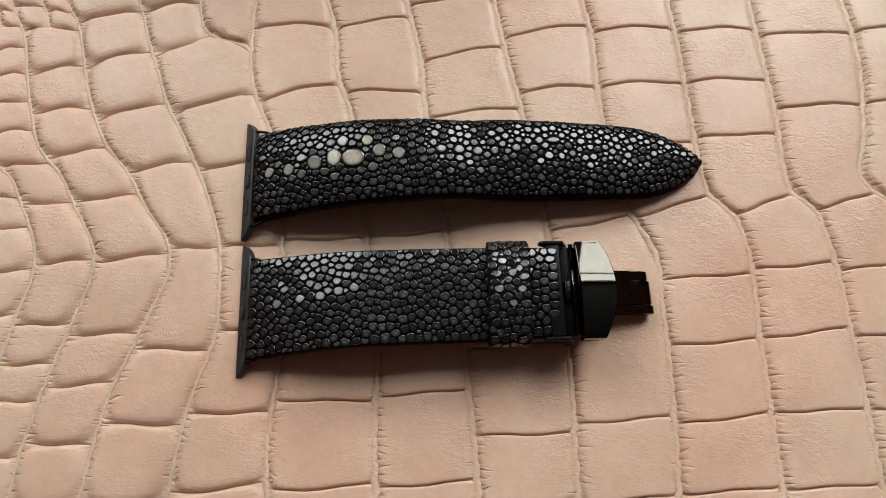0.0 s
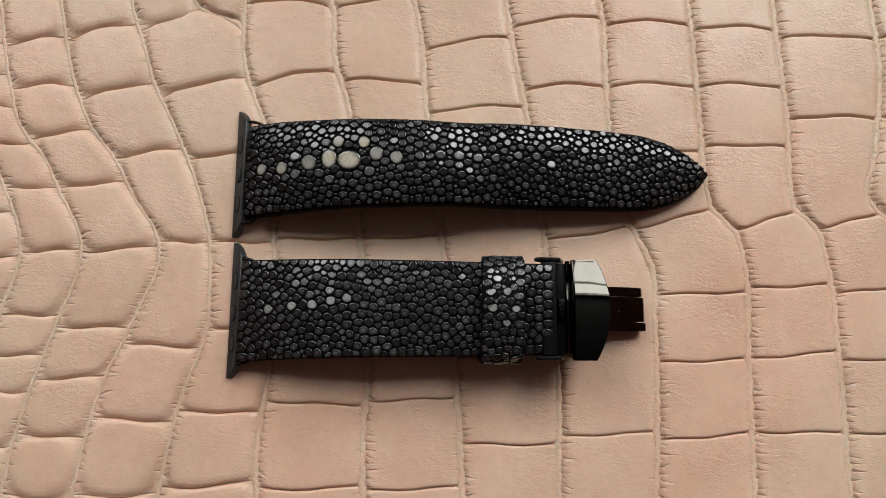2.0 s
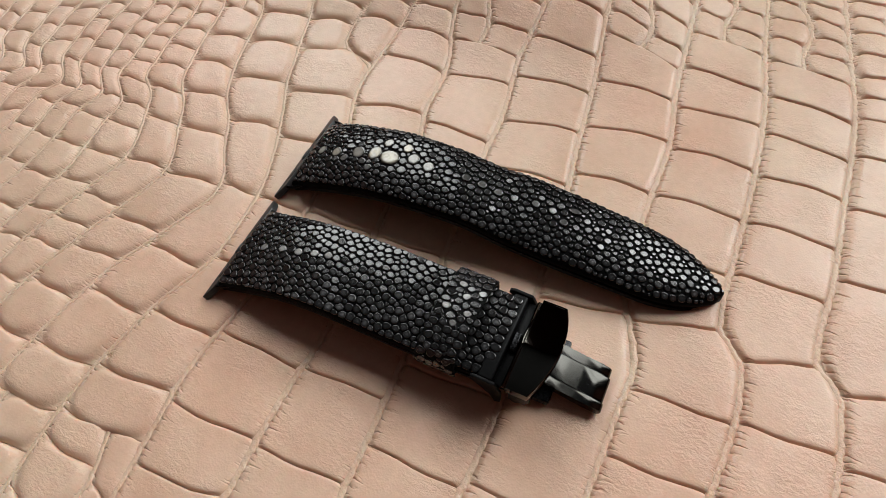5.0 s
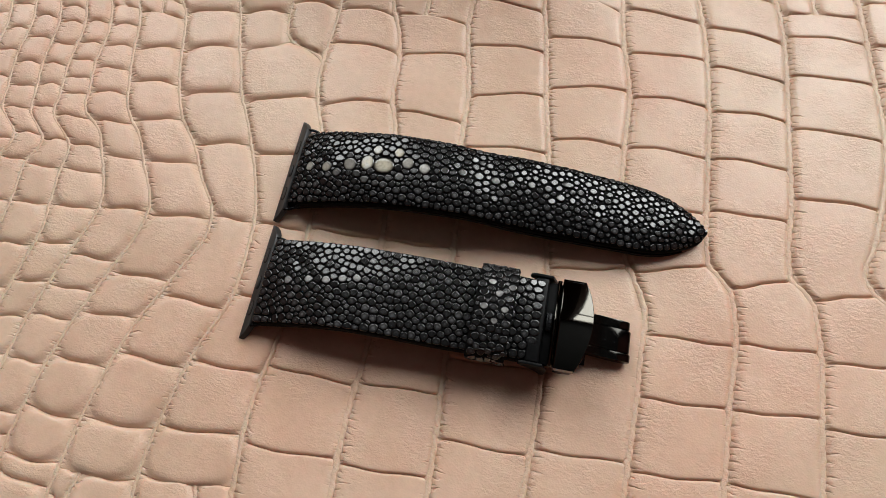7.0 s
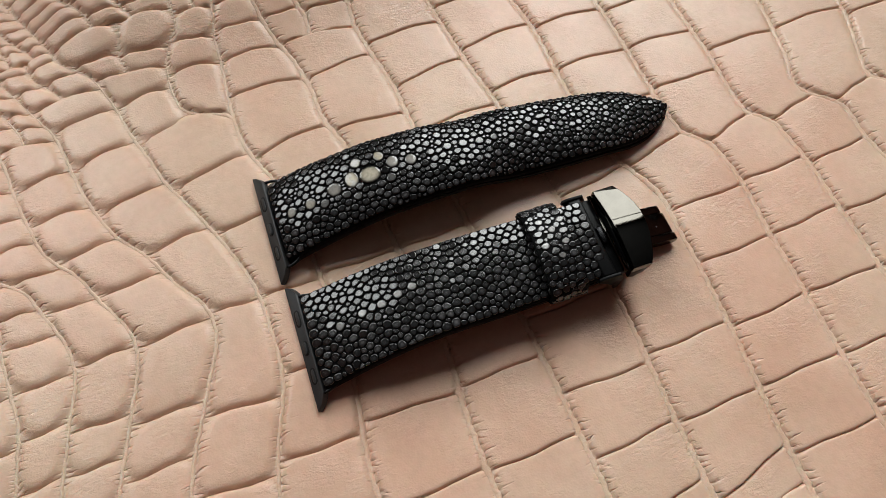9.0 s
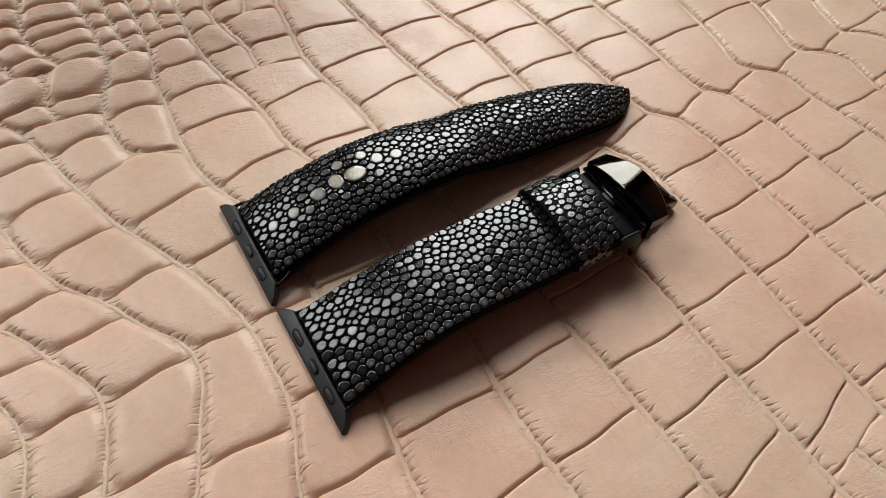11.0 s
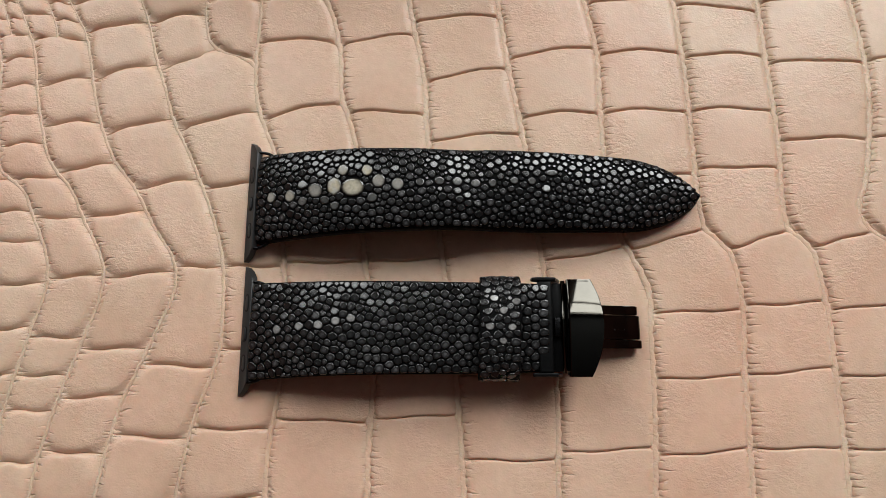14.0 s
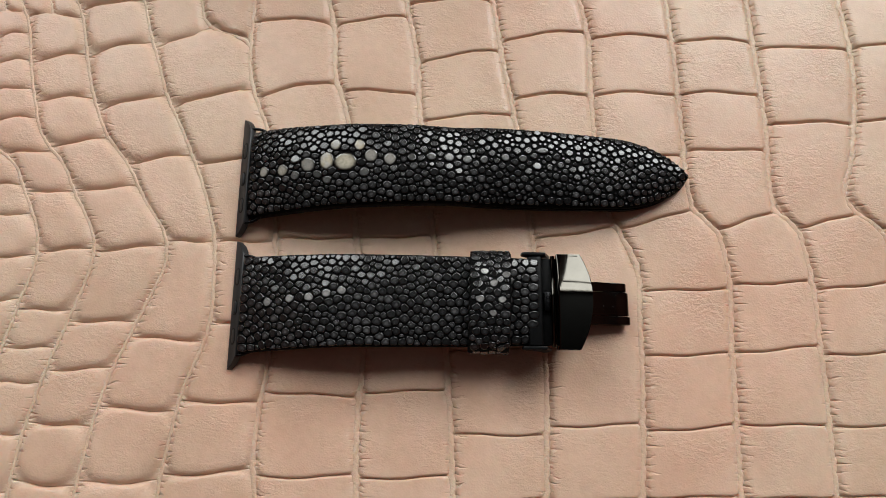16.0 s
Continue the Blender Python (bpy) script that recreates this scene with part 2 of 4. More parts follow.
def prism(outline, z0, z1, mat, name, bevel=0.0, axes=None, origin=(0, 0, 0), seg=2):
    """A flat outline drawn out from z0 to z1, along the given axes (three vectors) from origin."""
    bm = bmesh.new()
    a = [bm.verts.new((x, y, z0)) for x, y in outline]
    b = [bm.verts.new((x, y, z1)) for x, y in outline]
    n = len(a)
    bm.faces.new(a[::-1]), bm.faces.new(b)
    for k in range(n):
        bm.faces.new((a[k], a[(k + 1) % n], b[(k + 1) % n], b[k]))
    if bevel:
        rims = [e for e in bm.edges if abs(e.verts[0].co.z - e.verts[1].co.z) < 1e-9]
        bmesh.ops.bevel(bm, geom=rims, offset=bevel, segments=seg, affect="EDGES", profile=0.5)
    if axes:
        t = Matrix((axes[0], axes[1], axes[2])).transposed()
        for v in bm.verts:
            v.co = t @ v.co
    for v in bm.verts:
        v.co += Vector(origin)
    return bm_mesh(bm, name, mat)


def tube(points, radius, mat, name, sides=8):
    """A round wire along a smooth line of points."""
    pts = [Vector(p) for p in points]
    verts, faces = [], []
    for i, p in enumerate(pts):
        d = (pts[min(i + 1, len(pts) - 1)] - pts[max(i - 1, 0)]).normalized()
        s = d.cross(Vector((0, 0, 1)) if abs(d.z) < 0.9 else Vector((1, 0, 0))).normalized()
        u = s.cross(d)
        verts += [p + radius * (math.cos(2 * math.pi * k / sides) * s + math.sin(2 * math.pi * k / sides) * u) for k in range(sides)]
    for i in range(len(pts) - 1):
        for k in range(sides):
            a, b = i * sides + k, i * sides + (k + 1) % sides
            faces.append((a, b, b + sides, a + sides))
    faces += [tuple(range(sides))[::-1], tuple(range((len(pts) - 1) * sides, len(pts) * sides))]
    return mesh_of(name, verts, faces, mat)


def spline(pairs):
    """A smooth curve through (place, value) pairs, held level past its ends."""
    k = np.array(sorted(pairs), float)
    x, y = k[:, 0], k[:, 1]
    slope = np.gradient(y, x) if len(x) > 2 else np.full(len(x), (y[-1] - y[0]) / (x[-1] - x[0]))

    def f(q):
        q = np.clip(np.asarray(q, float), x[0], x[-1])
        i = np.clip(np.searchsorted(x, q, side="right") - 1, 0, len(x) - 2)
        h = x[i + 1] - x[i]
        t = (q - x[i]) / h
        return (2 * t**3 - 3 * t**2 + 1) * y[i] + (t**3 - 2 * t**2 + t) * h * slope[i] + (3 * t**2 - 2 * t**3) * y[i + 1] + (t**3 - t**2) * h * slope[i + 1]

    return f


# ---- the room: plain shell, one window opening ----
RX0, RX1, RY0, RZ0, RZ1 = -2.5, 2.3, -2.6, -0.75, 3.0
T = 0.12


def shell(name, label, *box, mat=PLASTER):
    return tagged(new(name, block(*box, mat, name)), label, name.split("_")[0], kind="structure")


shell("floor", "brown wooden floor boards of the room", RX0, RX1, RY0, WALL_Y, RZ0 - T, RZ0, mat=BOARDS)
shell("ceiling", "plain dark grey ceiling", RX0, RX1, RY0, WALL_Y, RZ1, RZ1 + T, mat=CEILING)
shell("wall_west", "plain painted wall", RX0 - T, RX0, RY0, WALL_Y, RZ0, RZ1)
shell("wall_east", "plain painted wall", RX1, RX1 + T, RY0, WALL_Y, RZ0, RZ1)
shell("wall_south", "plain painted wall", RX0, RX1, RY0 - T, RY0, RZ0, RZ1)
bm = bmesh.new()
xs, zs = (RX0, WINDOWS[0][0], WINDOWS[0][1], WINDOWS[1][0], WINDOWS[1][1], RX1), (RZ0, WIN_Z0, WIN_Z1, RZ1)
for i in range(5):
    for j in range(3):
        if (i, j) not in ((1, 1), (3, 1)):
            r = bmesh.ops.create_cube(bm, size=1)
            for v in r["verts"]:
                v.co = Vector((xs[i] + (v.co.x + 0.5) * (xs[i + 1] - xs[i]), WALL_Y + (v.co.y + 0.5) * T, zs[j] + (v.co.z + 0.5) * (zs[j + 1] - zs[j])))
tagged(new("wall_north", bm_mesh(bm, "wall_north", PLASTER, False)), "plain painted wall with two window openings", "wall", kind="structure")
fw = 0.08
for k, (x0, x1) in enumerate(WINDOWS):
    window = tagged(new(f"window_{k + 1}"), "white framed window full of daylight", "window", kind="structure")
    for box in ((x0, x1, WIN_Z0, WIN_Z0 + fw), (x0, x1, WIN_Z1 - fw, WIN_Z1), (x0, x0 + fw, WIN_Z0 + fw, WIN_Z1 - fw), (x1 - fw, x1, WIN_Z0 + fw, WIN_Z1 - fw)):
        part("window_frame", block(box[0], box[1], WALL_Y - 0.004, WALL_Y + 0.04, box[2], box[3], FRAME, "window_frame", 0.004), window)
    zt = 1.92
    part("transom", block(x0 + fw, x1 - fw, WALL_Y + 0.002, WALL_Y + 0.036, zt - 0.03, zt + 0.03, FRAME, "transom", 0.004), window)

table = tagged(new("table"), "brown wooden table under the leather hide", "table")
part("tabletop", block(-0.45, 0.6, -0.42, 0.47, -0.034, -0.0042, WOOD, "tabletop", 0.004), table)
for x in (-0.4, 0.55):
    for y in (-0.37, 0.42):
        part("leg", block(x - 0.03, x + 0.03, y - 0.03, y + 0.03, RZ0, -0.034, WOOD, "leg", 0.004), table)

# ---- the hide: columns of scales between long seams; millimetres ----
SEAMS = []


def seam(*pairs):
    SEAMS.append(spline(pairs))
    return SEAMS[-1]


def shifted(f, dx, bend=0.0):
    SEAMS.append(lambda y, f=f, dx=dx, b=bend: f(y) + dx + b * np.sin(np.asarray(y) / 23.0 + dx))


flank = spline(((160, -168), (100, -119), (80, -104), (60, -95), (45, -94), (32, -91.5), (25, -90), (16, -82), (7, -84), (-5, -83), (-14, -83), (-40, -85), (-90, -88)))
for k in range(11, 0, -1):
    shifted(flank, -9.3 * k, 0.7)
SEAMS.append(flank)
seam((160, -154), (100, -108), (80, -94), (60, -85.5), (45, -85), (32, -83), (25, -82), (16, -73), (6, -72), (-5, -70.5), (-12, -69.5), (-27, -71), (-60, -74), (-95, -76))
seam((160, -138), (100, -97), (80, -84), (60, -76.5), (46, -76), (36, -74), (28, -72), (23, -66), (14, -61), (1, -55.5), (-3, -55), (-18, -58), (-37, -62), (-60, -64), (-95, -66))
seam((160, -122), (100, -85), (80, -74), (64, -67), (53, -65), (41, -62), (30, -58), (23, -52), (14, -47), (-2, -39.5), (-8, -40), (-22, -44), (-35, -48), (-48, -51), (-95, -54))
seam((160, -104), (100, -69), (79, -57.5), (70, -52.5), (61, -50), (52, -48), (42, -45), (31, -40), (22, -33), (10, -26), (3, -21), (-6, -19.5), (-16, -23), (-26, -27), (-36, -31), (-52, -34.5), (-95, -38))
seam((160, -78), (130, -64), (101, -50), (92, -45.5), (87, -40), (77, -35), (63, -31), (53, -27.5), (44, -24.5), (30, -17.5), (15, -11), (2, -7), (-10, -6), (-25, -6.5), (-38, -11), (-53, -14), (-67, -15.5), (-95, -14))
belly = spline(((160, -6), (120, 2), (105, 2.4), (100, 2.6), (94, 1.6), (88, 0.1), (79, -0.3), (62, -1.2), (50, -0.5), (40, 2.5), (33, 5.5), (10, 9), (-15, 11), (-34, 10), (-54, 8), (-70, 9.5), (-95, 12)))
tongue_side = spline(((160, -20), (120, -11), (103, -10), (93, -11), (89, -13.8), (85.5, -15.4), (80, -16.6), (72, -16.4), (67, -15), (64.5, -12.4), (63, -8.5), (61.8, -5), (60.5, -2.9), (58.5, -1.2)))
SEAMS.append(lambda y: np.where(np.asarray(y) > 58.5, tongue_side(y), belly(y)))
SEAMS.append(belly)
seam((150, 10), (104, 15), (96, 14.8), (90, 15.7), (83, 17.5), (74, 21), (62, 23.5), (51, 24), (37, 28), (10, 31), (-27, 35), (-50, 34), (-77, 35), (-110, 36))
seam((150, 40), (102, 44), (90, 43.6), (80, 43.2), (73, 44.2), (62, 46.5), (52, 48), (41, 48.5), (10, 52), (-35, 57), (-51, 58), (-79, 59), (-110, 59))
seam((150, 58), (98, 65), (81, 68.5), (51, 73), (37, 75.5), (10, 78.5), (-5, 80.5), (-33, 82.5), (-64, 82), (-95, 82.3))
seam((150, 86), (104, 91), (82, 93.5), (64, 97), (41, 97.5), (20, 98.5), (10, 100), (2, 104), (-4, 107), (-20, 107.5), (-50, 106.7), (-79, 104.6), (-95, 104.4))
seam((150, 108), (112, 114), (86, 119), (60, 121.5), (29, 122.5), (15, 123), (10, 124), (4, 129.5), (-4, 131.5), (-29, 131), (-64, 130), (-95, 129.5))
seam((150, 132), (119, 138), (92, 143), (57, 145), (32, 146), (14, 145.5), (10, 146), (5, 151), (-3, 153), (-29, 154), (-64, 153.5), (-95, 153))
seam((150, 160), (90, 169), (48, 172.5), (25, 169), (11, 166.5), (4, 174), (-9, 175), (-30, 178), (-64, 178), (-95, 178))
last = seam((150, 190), (60, 198), (34, 197), (14, 190.5), (9, 189.5), (4, 196.5), (-18, 198), (-60, 201), (-95, 202))
for k in range(1, 6):
    shifted(last, 23.5 * k, 1.2)

# cross joints of the columns that have been laid out: height at the left seam and at the right seam
FIRST = 11  # the column left of the flank seam's right-hand neighbour
LAID = {
    FIRST - 1: ((33, 34), (25, 26), (17, 17.5), (8, 8), (-6, -6)),
    FIRST: ((51, 51.5), (43, 43.5), (35, 36), (27, 27.5), (16, 17), (7, 7), (-6, -5)),
    FIRST + 1: ((53, 53.5), (46, 46.5), (39, 40), (33, 34), (25, 25.5), (16, 16), (7.5, 7.5), (-5, -4)),
    FIRST + 2: ((69, 70), (61, 63), (53, 54), (44, 45), (35, 36), (25, 26), (14, 14), (-3, -2), (-19, -19), (-29, -29), (-38, -38), (-51, -51)),
    FIRST + 3: ((68.5, 67.7), (53, 56), (41, 42), (27, 30), (14, 16), (-3, -1), (-22, -22), (-35, -34), (-48, -49), (-62, -63.3), (-74.7, -74.4)),
    FIRST + 4: ((79.6, 80.8), (70, 73), (55, 60), (38, 43), (22, 25), (0, 0), (-26, -27), (-44, -45), (-62.2, -61.6), (-75.7, -74.5)),
    FIRST + 5: ((83.6, 82), (72.6, 75.2), (58, 64.6), (39, 45), (22, 24), (0, 0), (-22, -22), (-42.4, -42.6), (-60.4, -58.6), (-73, -71.4)),
    FIRST + 6: ((97.5, 96.7), (89.2, 87.6), (79.5, 79.1), (61.4, 60.4), (20, 20)),
    FIRST + 7: ((101.7, 101.8), (97.4, 97.2), (89.1, 89.1), (79.1, 79.1), (66.4, 65.6), (42, 47), (24, 25), (1, 1), (-19, -19), (-40, -41), (-60.4, -59.8), (-76, -73.2)),
    FIRST + 8: ((79.8, 79.2), (65, 68), (44, 43), (23, 24), (1, 2), (-19, -18), (-40, -39), (-61, -60), (-80, -79)),
    FIRST + 9: ((104, 103), (88, 87), (72, 73), (53, 57), (35, 37), (13, 14), (-8, -8), (-29, -28), (-50, -50), (-67, -65), (-84, -79)),
    FIRST + 10: ((98, 92), (79, 79), (60, 63), (42, 43), (22, 24), (1, 5), (-48, -47), (-66, -65), (-85.4, -79), (-92.2, -88)),
    FIRST + 11: ((110, 108), (94, 92), (77, 78), (61, 61), (43, 43), (25, 25), (4, 10), (-13, -12), (-30, -29), (-49, -47), (-65, -64), (-82, -81)),
    FIRST + 12: ((107, 104), (91.5, 88), (76.3, 73.2), (59.9, 59.6), (43.4, 43), (26.6, 26.5), (4, 9.5), (-11, -10), (-29, -27), (-47, -47), (-64.7, -64.2), (-79.2, -78.5)),
    FIRST + 13: ((100, 102.5), (91.6, 92.2), (76.6, 77), (57.5, 57.2), (34.5, 34.4), (4.5, 9), (-12.4, -10), (-29.4, -28.2), (-47.2, -46.9), (-64, -63.8)),
    FIRST + 14: ((92, 93), (77, 78), (58, 59.6), (35.3, 35.8), (4.5, 9.1), (-17.7, -17.8), (-36, -35), (-53, -53)),
    FIRST + 15: ((75, 76), (53.6, 55.4), (32.5, 33.7), (4.5, 9), (-14, -13)),
}
# columns that break up into narrower ones towards the far side, and towards the near side: from which height, into how many, how tall
SPLITS = {
    FIRST: ((60, 1, 6.0),), FIRST + 1: ((62, 1, 6.2),), FIRST + 2: ((64, 2, 6.0),),
    FIRST + 3: ((66, 2, 6.8), (92, 3, 5.6)), FIRST + 4: ((79, 2, 7.0), (98, 3, 5.4)), FIRST + 5: ((81, 2, 7.2), (98, 3, 5.4)),
    FIRST + 6: ((97, 2, 5.6),), FIRST + 7: ((101, 2, 5.8),), FIRST + 8: ((79, (0, 0.4, 1), 10.0), (98, 3, 6.5)), FIRST + 9: ((104, 2, 7.0),),
    FIRST + 10: ((95, 2, 8.5),), FIRST + 11: ((107, 2, 9.0),), FIRST + 12: ((100, 2, 9.5),), FIRST + 13: ((97, 2, 9.5),),
    FIRST + 14: ((96, 2, 9.0),), FIRST + 15: ((98, 3, 8.5),),
}
LOW_SPLITS = {FIRST - 1: (-34, 1, 9.0), FIRST: (-40, 1, 10.0), FIRST + 1: (-46, 1, 10.0), FIRST + 2: (-60, 1, 10.0), FIRST + 3: (-74, 1, 10.0), FIRST + 4: (-75, (0, 0.27, 1), 10.5), FIRST + 5: (-72.5, (0, 0.65, 1), 10.5), FIRST + 10: (-90, 2, 9.5)}
Y_LOW, Y_HIGH = -175.0, 225.0
rng = random.Random(7)


def column_joints(k):
    rows = list(LAID.get(k, ()))
    small = k < FIRST + 2
    pitch = 8.4 if small else 16.5
    if not rows:
        rows = [(8 + rng.uniform(-3, 3), 9 + rng.uniform(-3, 3))]
    while rows[0][0] < Y_HIGH:
        step = (9.5 if k < FIRST + 6 else pitch if rows[0][0] < 100 or k < FIRST + 11 else 12) * rng.uniform(0.85, 1.15)
        rows.insert(0, (rows[0][0] + step, rows[0][1] + step * rng.uniform(0.95, 1.05)))
    while rows[-1][0] > Y_LOW:
        step = (12.0 if small else pitch) * rng.uniform(0.85, 1.15)
        rows.append((rows[-1][0] - step, rows[-1][1] - step * rng.uniform(0.95, 1.05)))
    return rows


def far_lift(x, y):
    """The hide is ruckled up at its far side, behind the straps. Millimetres."""
    x, y = np.asarray(x, float), np.asarray(y, float)
    q = np.clip((x + 62) / 32, 0, 1) * np.clip((112 - x) / 85, 0, 1)
    d = np.clip(y - 62.0, 0, None)
    near = np.minimum(d, 29.0)
    return (0.006 * near**2 + 0.348 * (d - near)) * q * q * (3 - 2 * q)


def ground_rise(x, y):
    """The hide is not quite flat: faint waves, and the ruckle at its far side. Millimetres."""
    return 0.25 * np.sin(x / 31.0 + 0.6) * np.cos(y / 27.0) + far_lift(x, y)


def stations(span, fixed):
    """Places across a scale: close together in the groove at each side, wide in the middle."""
    side = [d for d in fixed if d < span * 0.42]
    mid = list(np.linspace(side[-1], span - side[-1], 5)[1:-1])
    return np.array(side + mid + [span - d for d in reversed(side)])


def scale_mesh(left, right, k, upper, lower):
    """One scale, as a pillow whose rim runs down into the grooves round it."""
    yc = (upper[0] + upper[1] + lower[0] + lower[1]) / 4
    width = float(right(yc) - left(yc))
    height = (upper[0] + upper[1] - lower[0] - lower[1]) / 2
    if width < 2.2 or height < 2:
        return None
    us, vs = stations(width, (0, 0.4, 0.6, 0.85, 1.25, 1.9, 2.9, 4.2)), stations(height, (0, 0.2, 0.42, 0.75, 1.3, 2.4))
    U, V = np.meshgrid(us / width, vs / height)
    uu, xl_mid = U, float(left(yc))
    bow = min(1.6, 0.055 * width) * 4 * uu * (1 - uu)
    arch_up, arch_low = (float(np.clip((q[0] - 12) / 35, -0.12, 0.85)) * (1 if q[0] < 120 else 0.6) for q in (upper, lower))
    if xl_mid < 20:  # towards the near flank they bulge the other way
        arch_up, arch_low = (a if q[0] > -45 else max(-1.0, (q[0] + 45) / 28) for a, q in ((arch_up, upper), (arch_low, lower)))
    yl = lower[0] * (1 - uu) + lower[1] * uu + bow * arch_low + 0.35 * np.sin(uu * 7 + lower[0]) * uu * (1 - uu) * 4
    yu = upper[0] * (1 - uu) + upper[1] * uu + bow * arch_up + 0.35 * np.sin(uu * 7 + upper[0]) * uu * (1 - uu) * 4
    y = yl * (1 - V) + yu * V
    xl, xr = left(y), right(y)
    x = xl * (1 - uu) + xr * uu
    w = np.maximum(xr - xl, 0.01)
    ds, dj = np.clip(np.minimum(U, 1 - U) * w - min(0.5, 0.03 * width), 0, None), np.minimum(V, 1 - V) * height  # room for the seam's rope
    soft_skin = float(np.clip((15.0 - xl.mean()) / 50.0, 0, 1))  # the flank's scales are rounder than the belly's
    xc = float(xl.mean() + xr.mean()) / 2
    near_flank = float(np.clip((-48 - yc) / 22, 0, 1) * np.clip((16 - xc) / 30, 0, 1))
    far_corner = float(np.clip((yc - 95) / 10, 0, 1) * np.clip((xc - 108) / 15, 0, 1))
    far_side = float(np.clip((yc - 84) / 24, 0, 1)) * (0.5 + 0.5 * soft_skin)
    pebble = max(soft_skin * float(np.clip((yc - 62) / 25, 0, 1)), near_flank, 0.8 * far_corner, far_side)  # small bulging scales with open gaps
    rc = min(1.9 + 2.9 * soft_skin + 2.6 * pebble, (0.36 + 0.1 * pebble) * width, (0.4 + 0.07 * pebble) * height)
    ex, ey = np.clip(rc - ds, 0, None), np.clip(rc - dj, 0, None)
    d = np.where((ex > 0) & (ey > 0), np.clip(rc - np.hypot(ex, ey), 0, None), np.minimum(ds, dj))
    tall = min(0.95, 0.055 * min(width, height) + 0.18) + 0.4 * pebble
    lower_rim = V < 0.5
    wide = np.where(ds < dj, np.where(U < 0.5, 1.6, 2.4) + 0.7 * pebble, np.where(lower_rim, 0.66 + 1.15 * soft_skin + 0.4 * pebble, 0.36 + 0.3 * soft_skin))
    h = tall * (1 - (1 - np.clip(d / wide, 0, 1)) ** 2.4) * (1.1 - 0.24 * V)
    h += (0.12 + 0.14 * soft_skin) * tall * (1 - (2 * U - 1) ** 4) * (1 - (2 * V - 1) ** 4)
    h += 0.06 * np.sin(x * 0.4 + y * 0.31 + k) * np.clip(d / 3, 0, 1)
    h -= np.where((V < 1e-6) | (V > 1 - 1e-6), 0.45, 0.0)
    y = y - np.where(V < 1e-6, 0.12, 0.0)
    z = ground_rise(x, y) + h - 0.75
    n, m = U.shape
    verts = np.stack([x, y, z], -1).reshape(-1, 3) * MM
    faces = [(i * m + j, i * m + j + 1, (i + 1) * m + j + 1, (i + 1) * m + j) for i in range(n - 1) for j in range(m - 1)]
    ds = ds * (1 + 1.4 * pebble)  # hardly any creases on the small scales
    edge = np.stack([ds, y + 40.0 * k + np.where(U < 0.5, 0.0, 4000.0)], -1).reshape(-1, 2)
    return verts, faces, edge


def with_seam_uv(me, edge):
    layer = me.uv_layers.new(name="seam")
    index = np.empty(len(me.loops), np.int32)
    me.loops.foreach_get("vertex_index", index)
    layer.data.foreach_set("uv", np.asarray(edge, np.float32)[index].reshape(-1))
    return me


def ridge_mesh(f, k, y_from, y_to):
    """The raised, rope-like line along one long seam."""
    y = np.arange(y_from, y_to, 0.3)
    x = f(y)
    big = np.clip((x + 60) / 90, 0.55, 1.0) * (1 - 0.65 * np.clip((y - 64) / 22, 0, 1) * np.clip((25 - x) / 45, 0, 1))  # lost among the small scales
    slope = np.gradient(x, y)
    nx, ny = 1 / np.sqrt(1 + slope**2), -slope / np.sqrt(1 + slope**2)
    wave = 0.16 * np.sin(y * 1.3 + k) + 0.1 * np.sin(y * 3.1 + 2 * k)
    rows = []
    for w, level in ((-1.0, 0.0), (-0.75, 0.42), (-0.5, 0.56), (-0.2, 0.62), (0.05, 0.6), (0.25, 0.4), (0.4, -0.12), (0.6, -0.08), (1.0, 0.0)):
        off = (1.5 * w + wave) * big
        twist = 0.5 + 0.5 * np.sin(2 * math.pi * (y / 1.3 + 0.9 * w) + k + 1.6 * np.sin(y * 0.9))
        z = -0.86 + big * level * (0.88 + 0.2 * twist)
        rows.append(np.stack([x + nx * off, y + ny * off, z + ground_rise(x, y)], -1))
    g = np.stack(rows, 1)
    n, m = g.shape[:2]
    faces = [(i * m + j, i * m + j + 1, (i + 1) * m + j + 1, (i + 1) * m + j) for i in range(n - 1) for j in range(m - 1)]
    me = mesh_of("seam_ridge", g.reshape(-1, 3) * MM, faces, RIDGE)
    return with_seam_uv(me, np.stack([np.full((n, m), 6.0), np.repeat(y[:, None], m, 1)], -1).reshape(-1, 2))


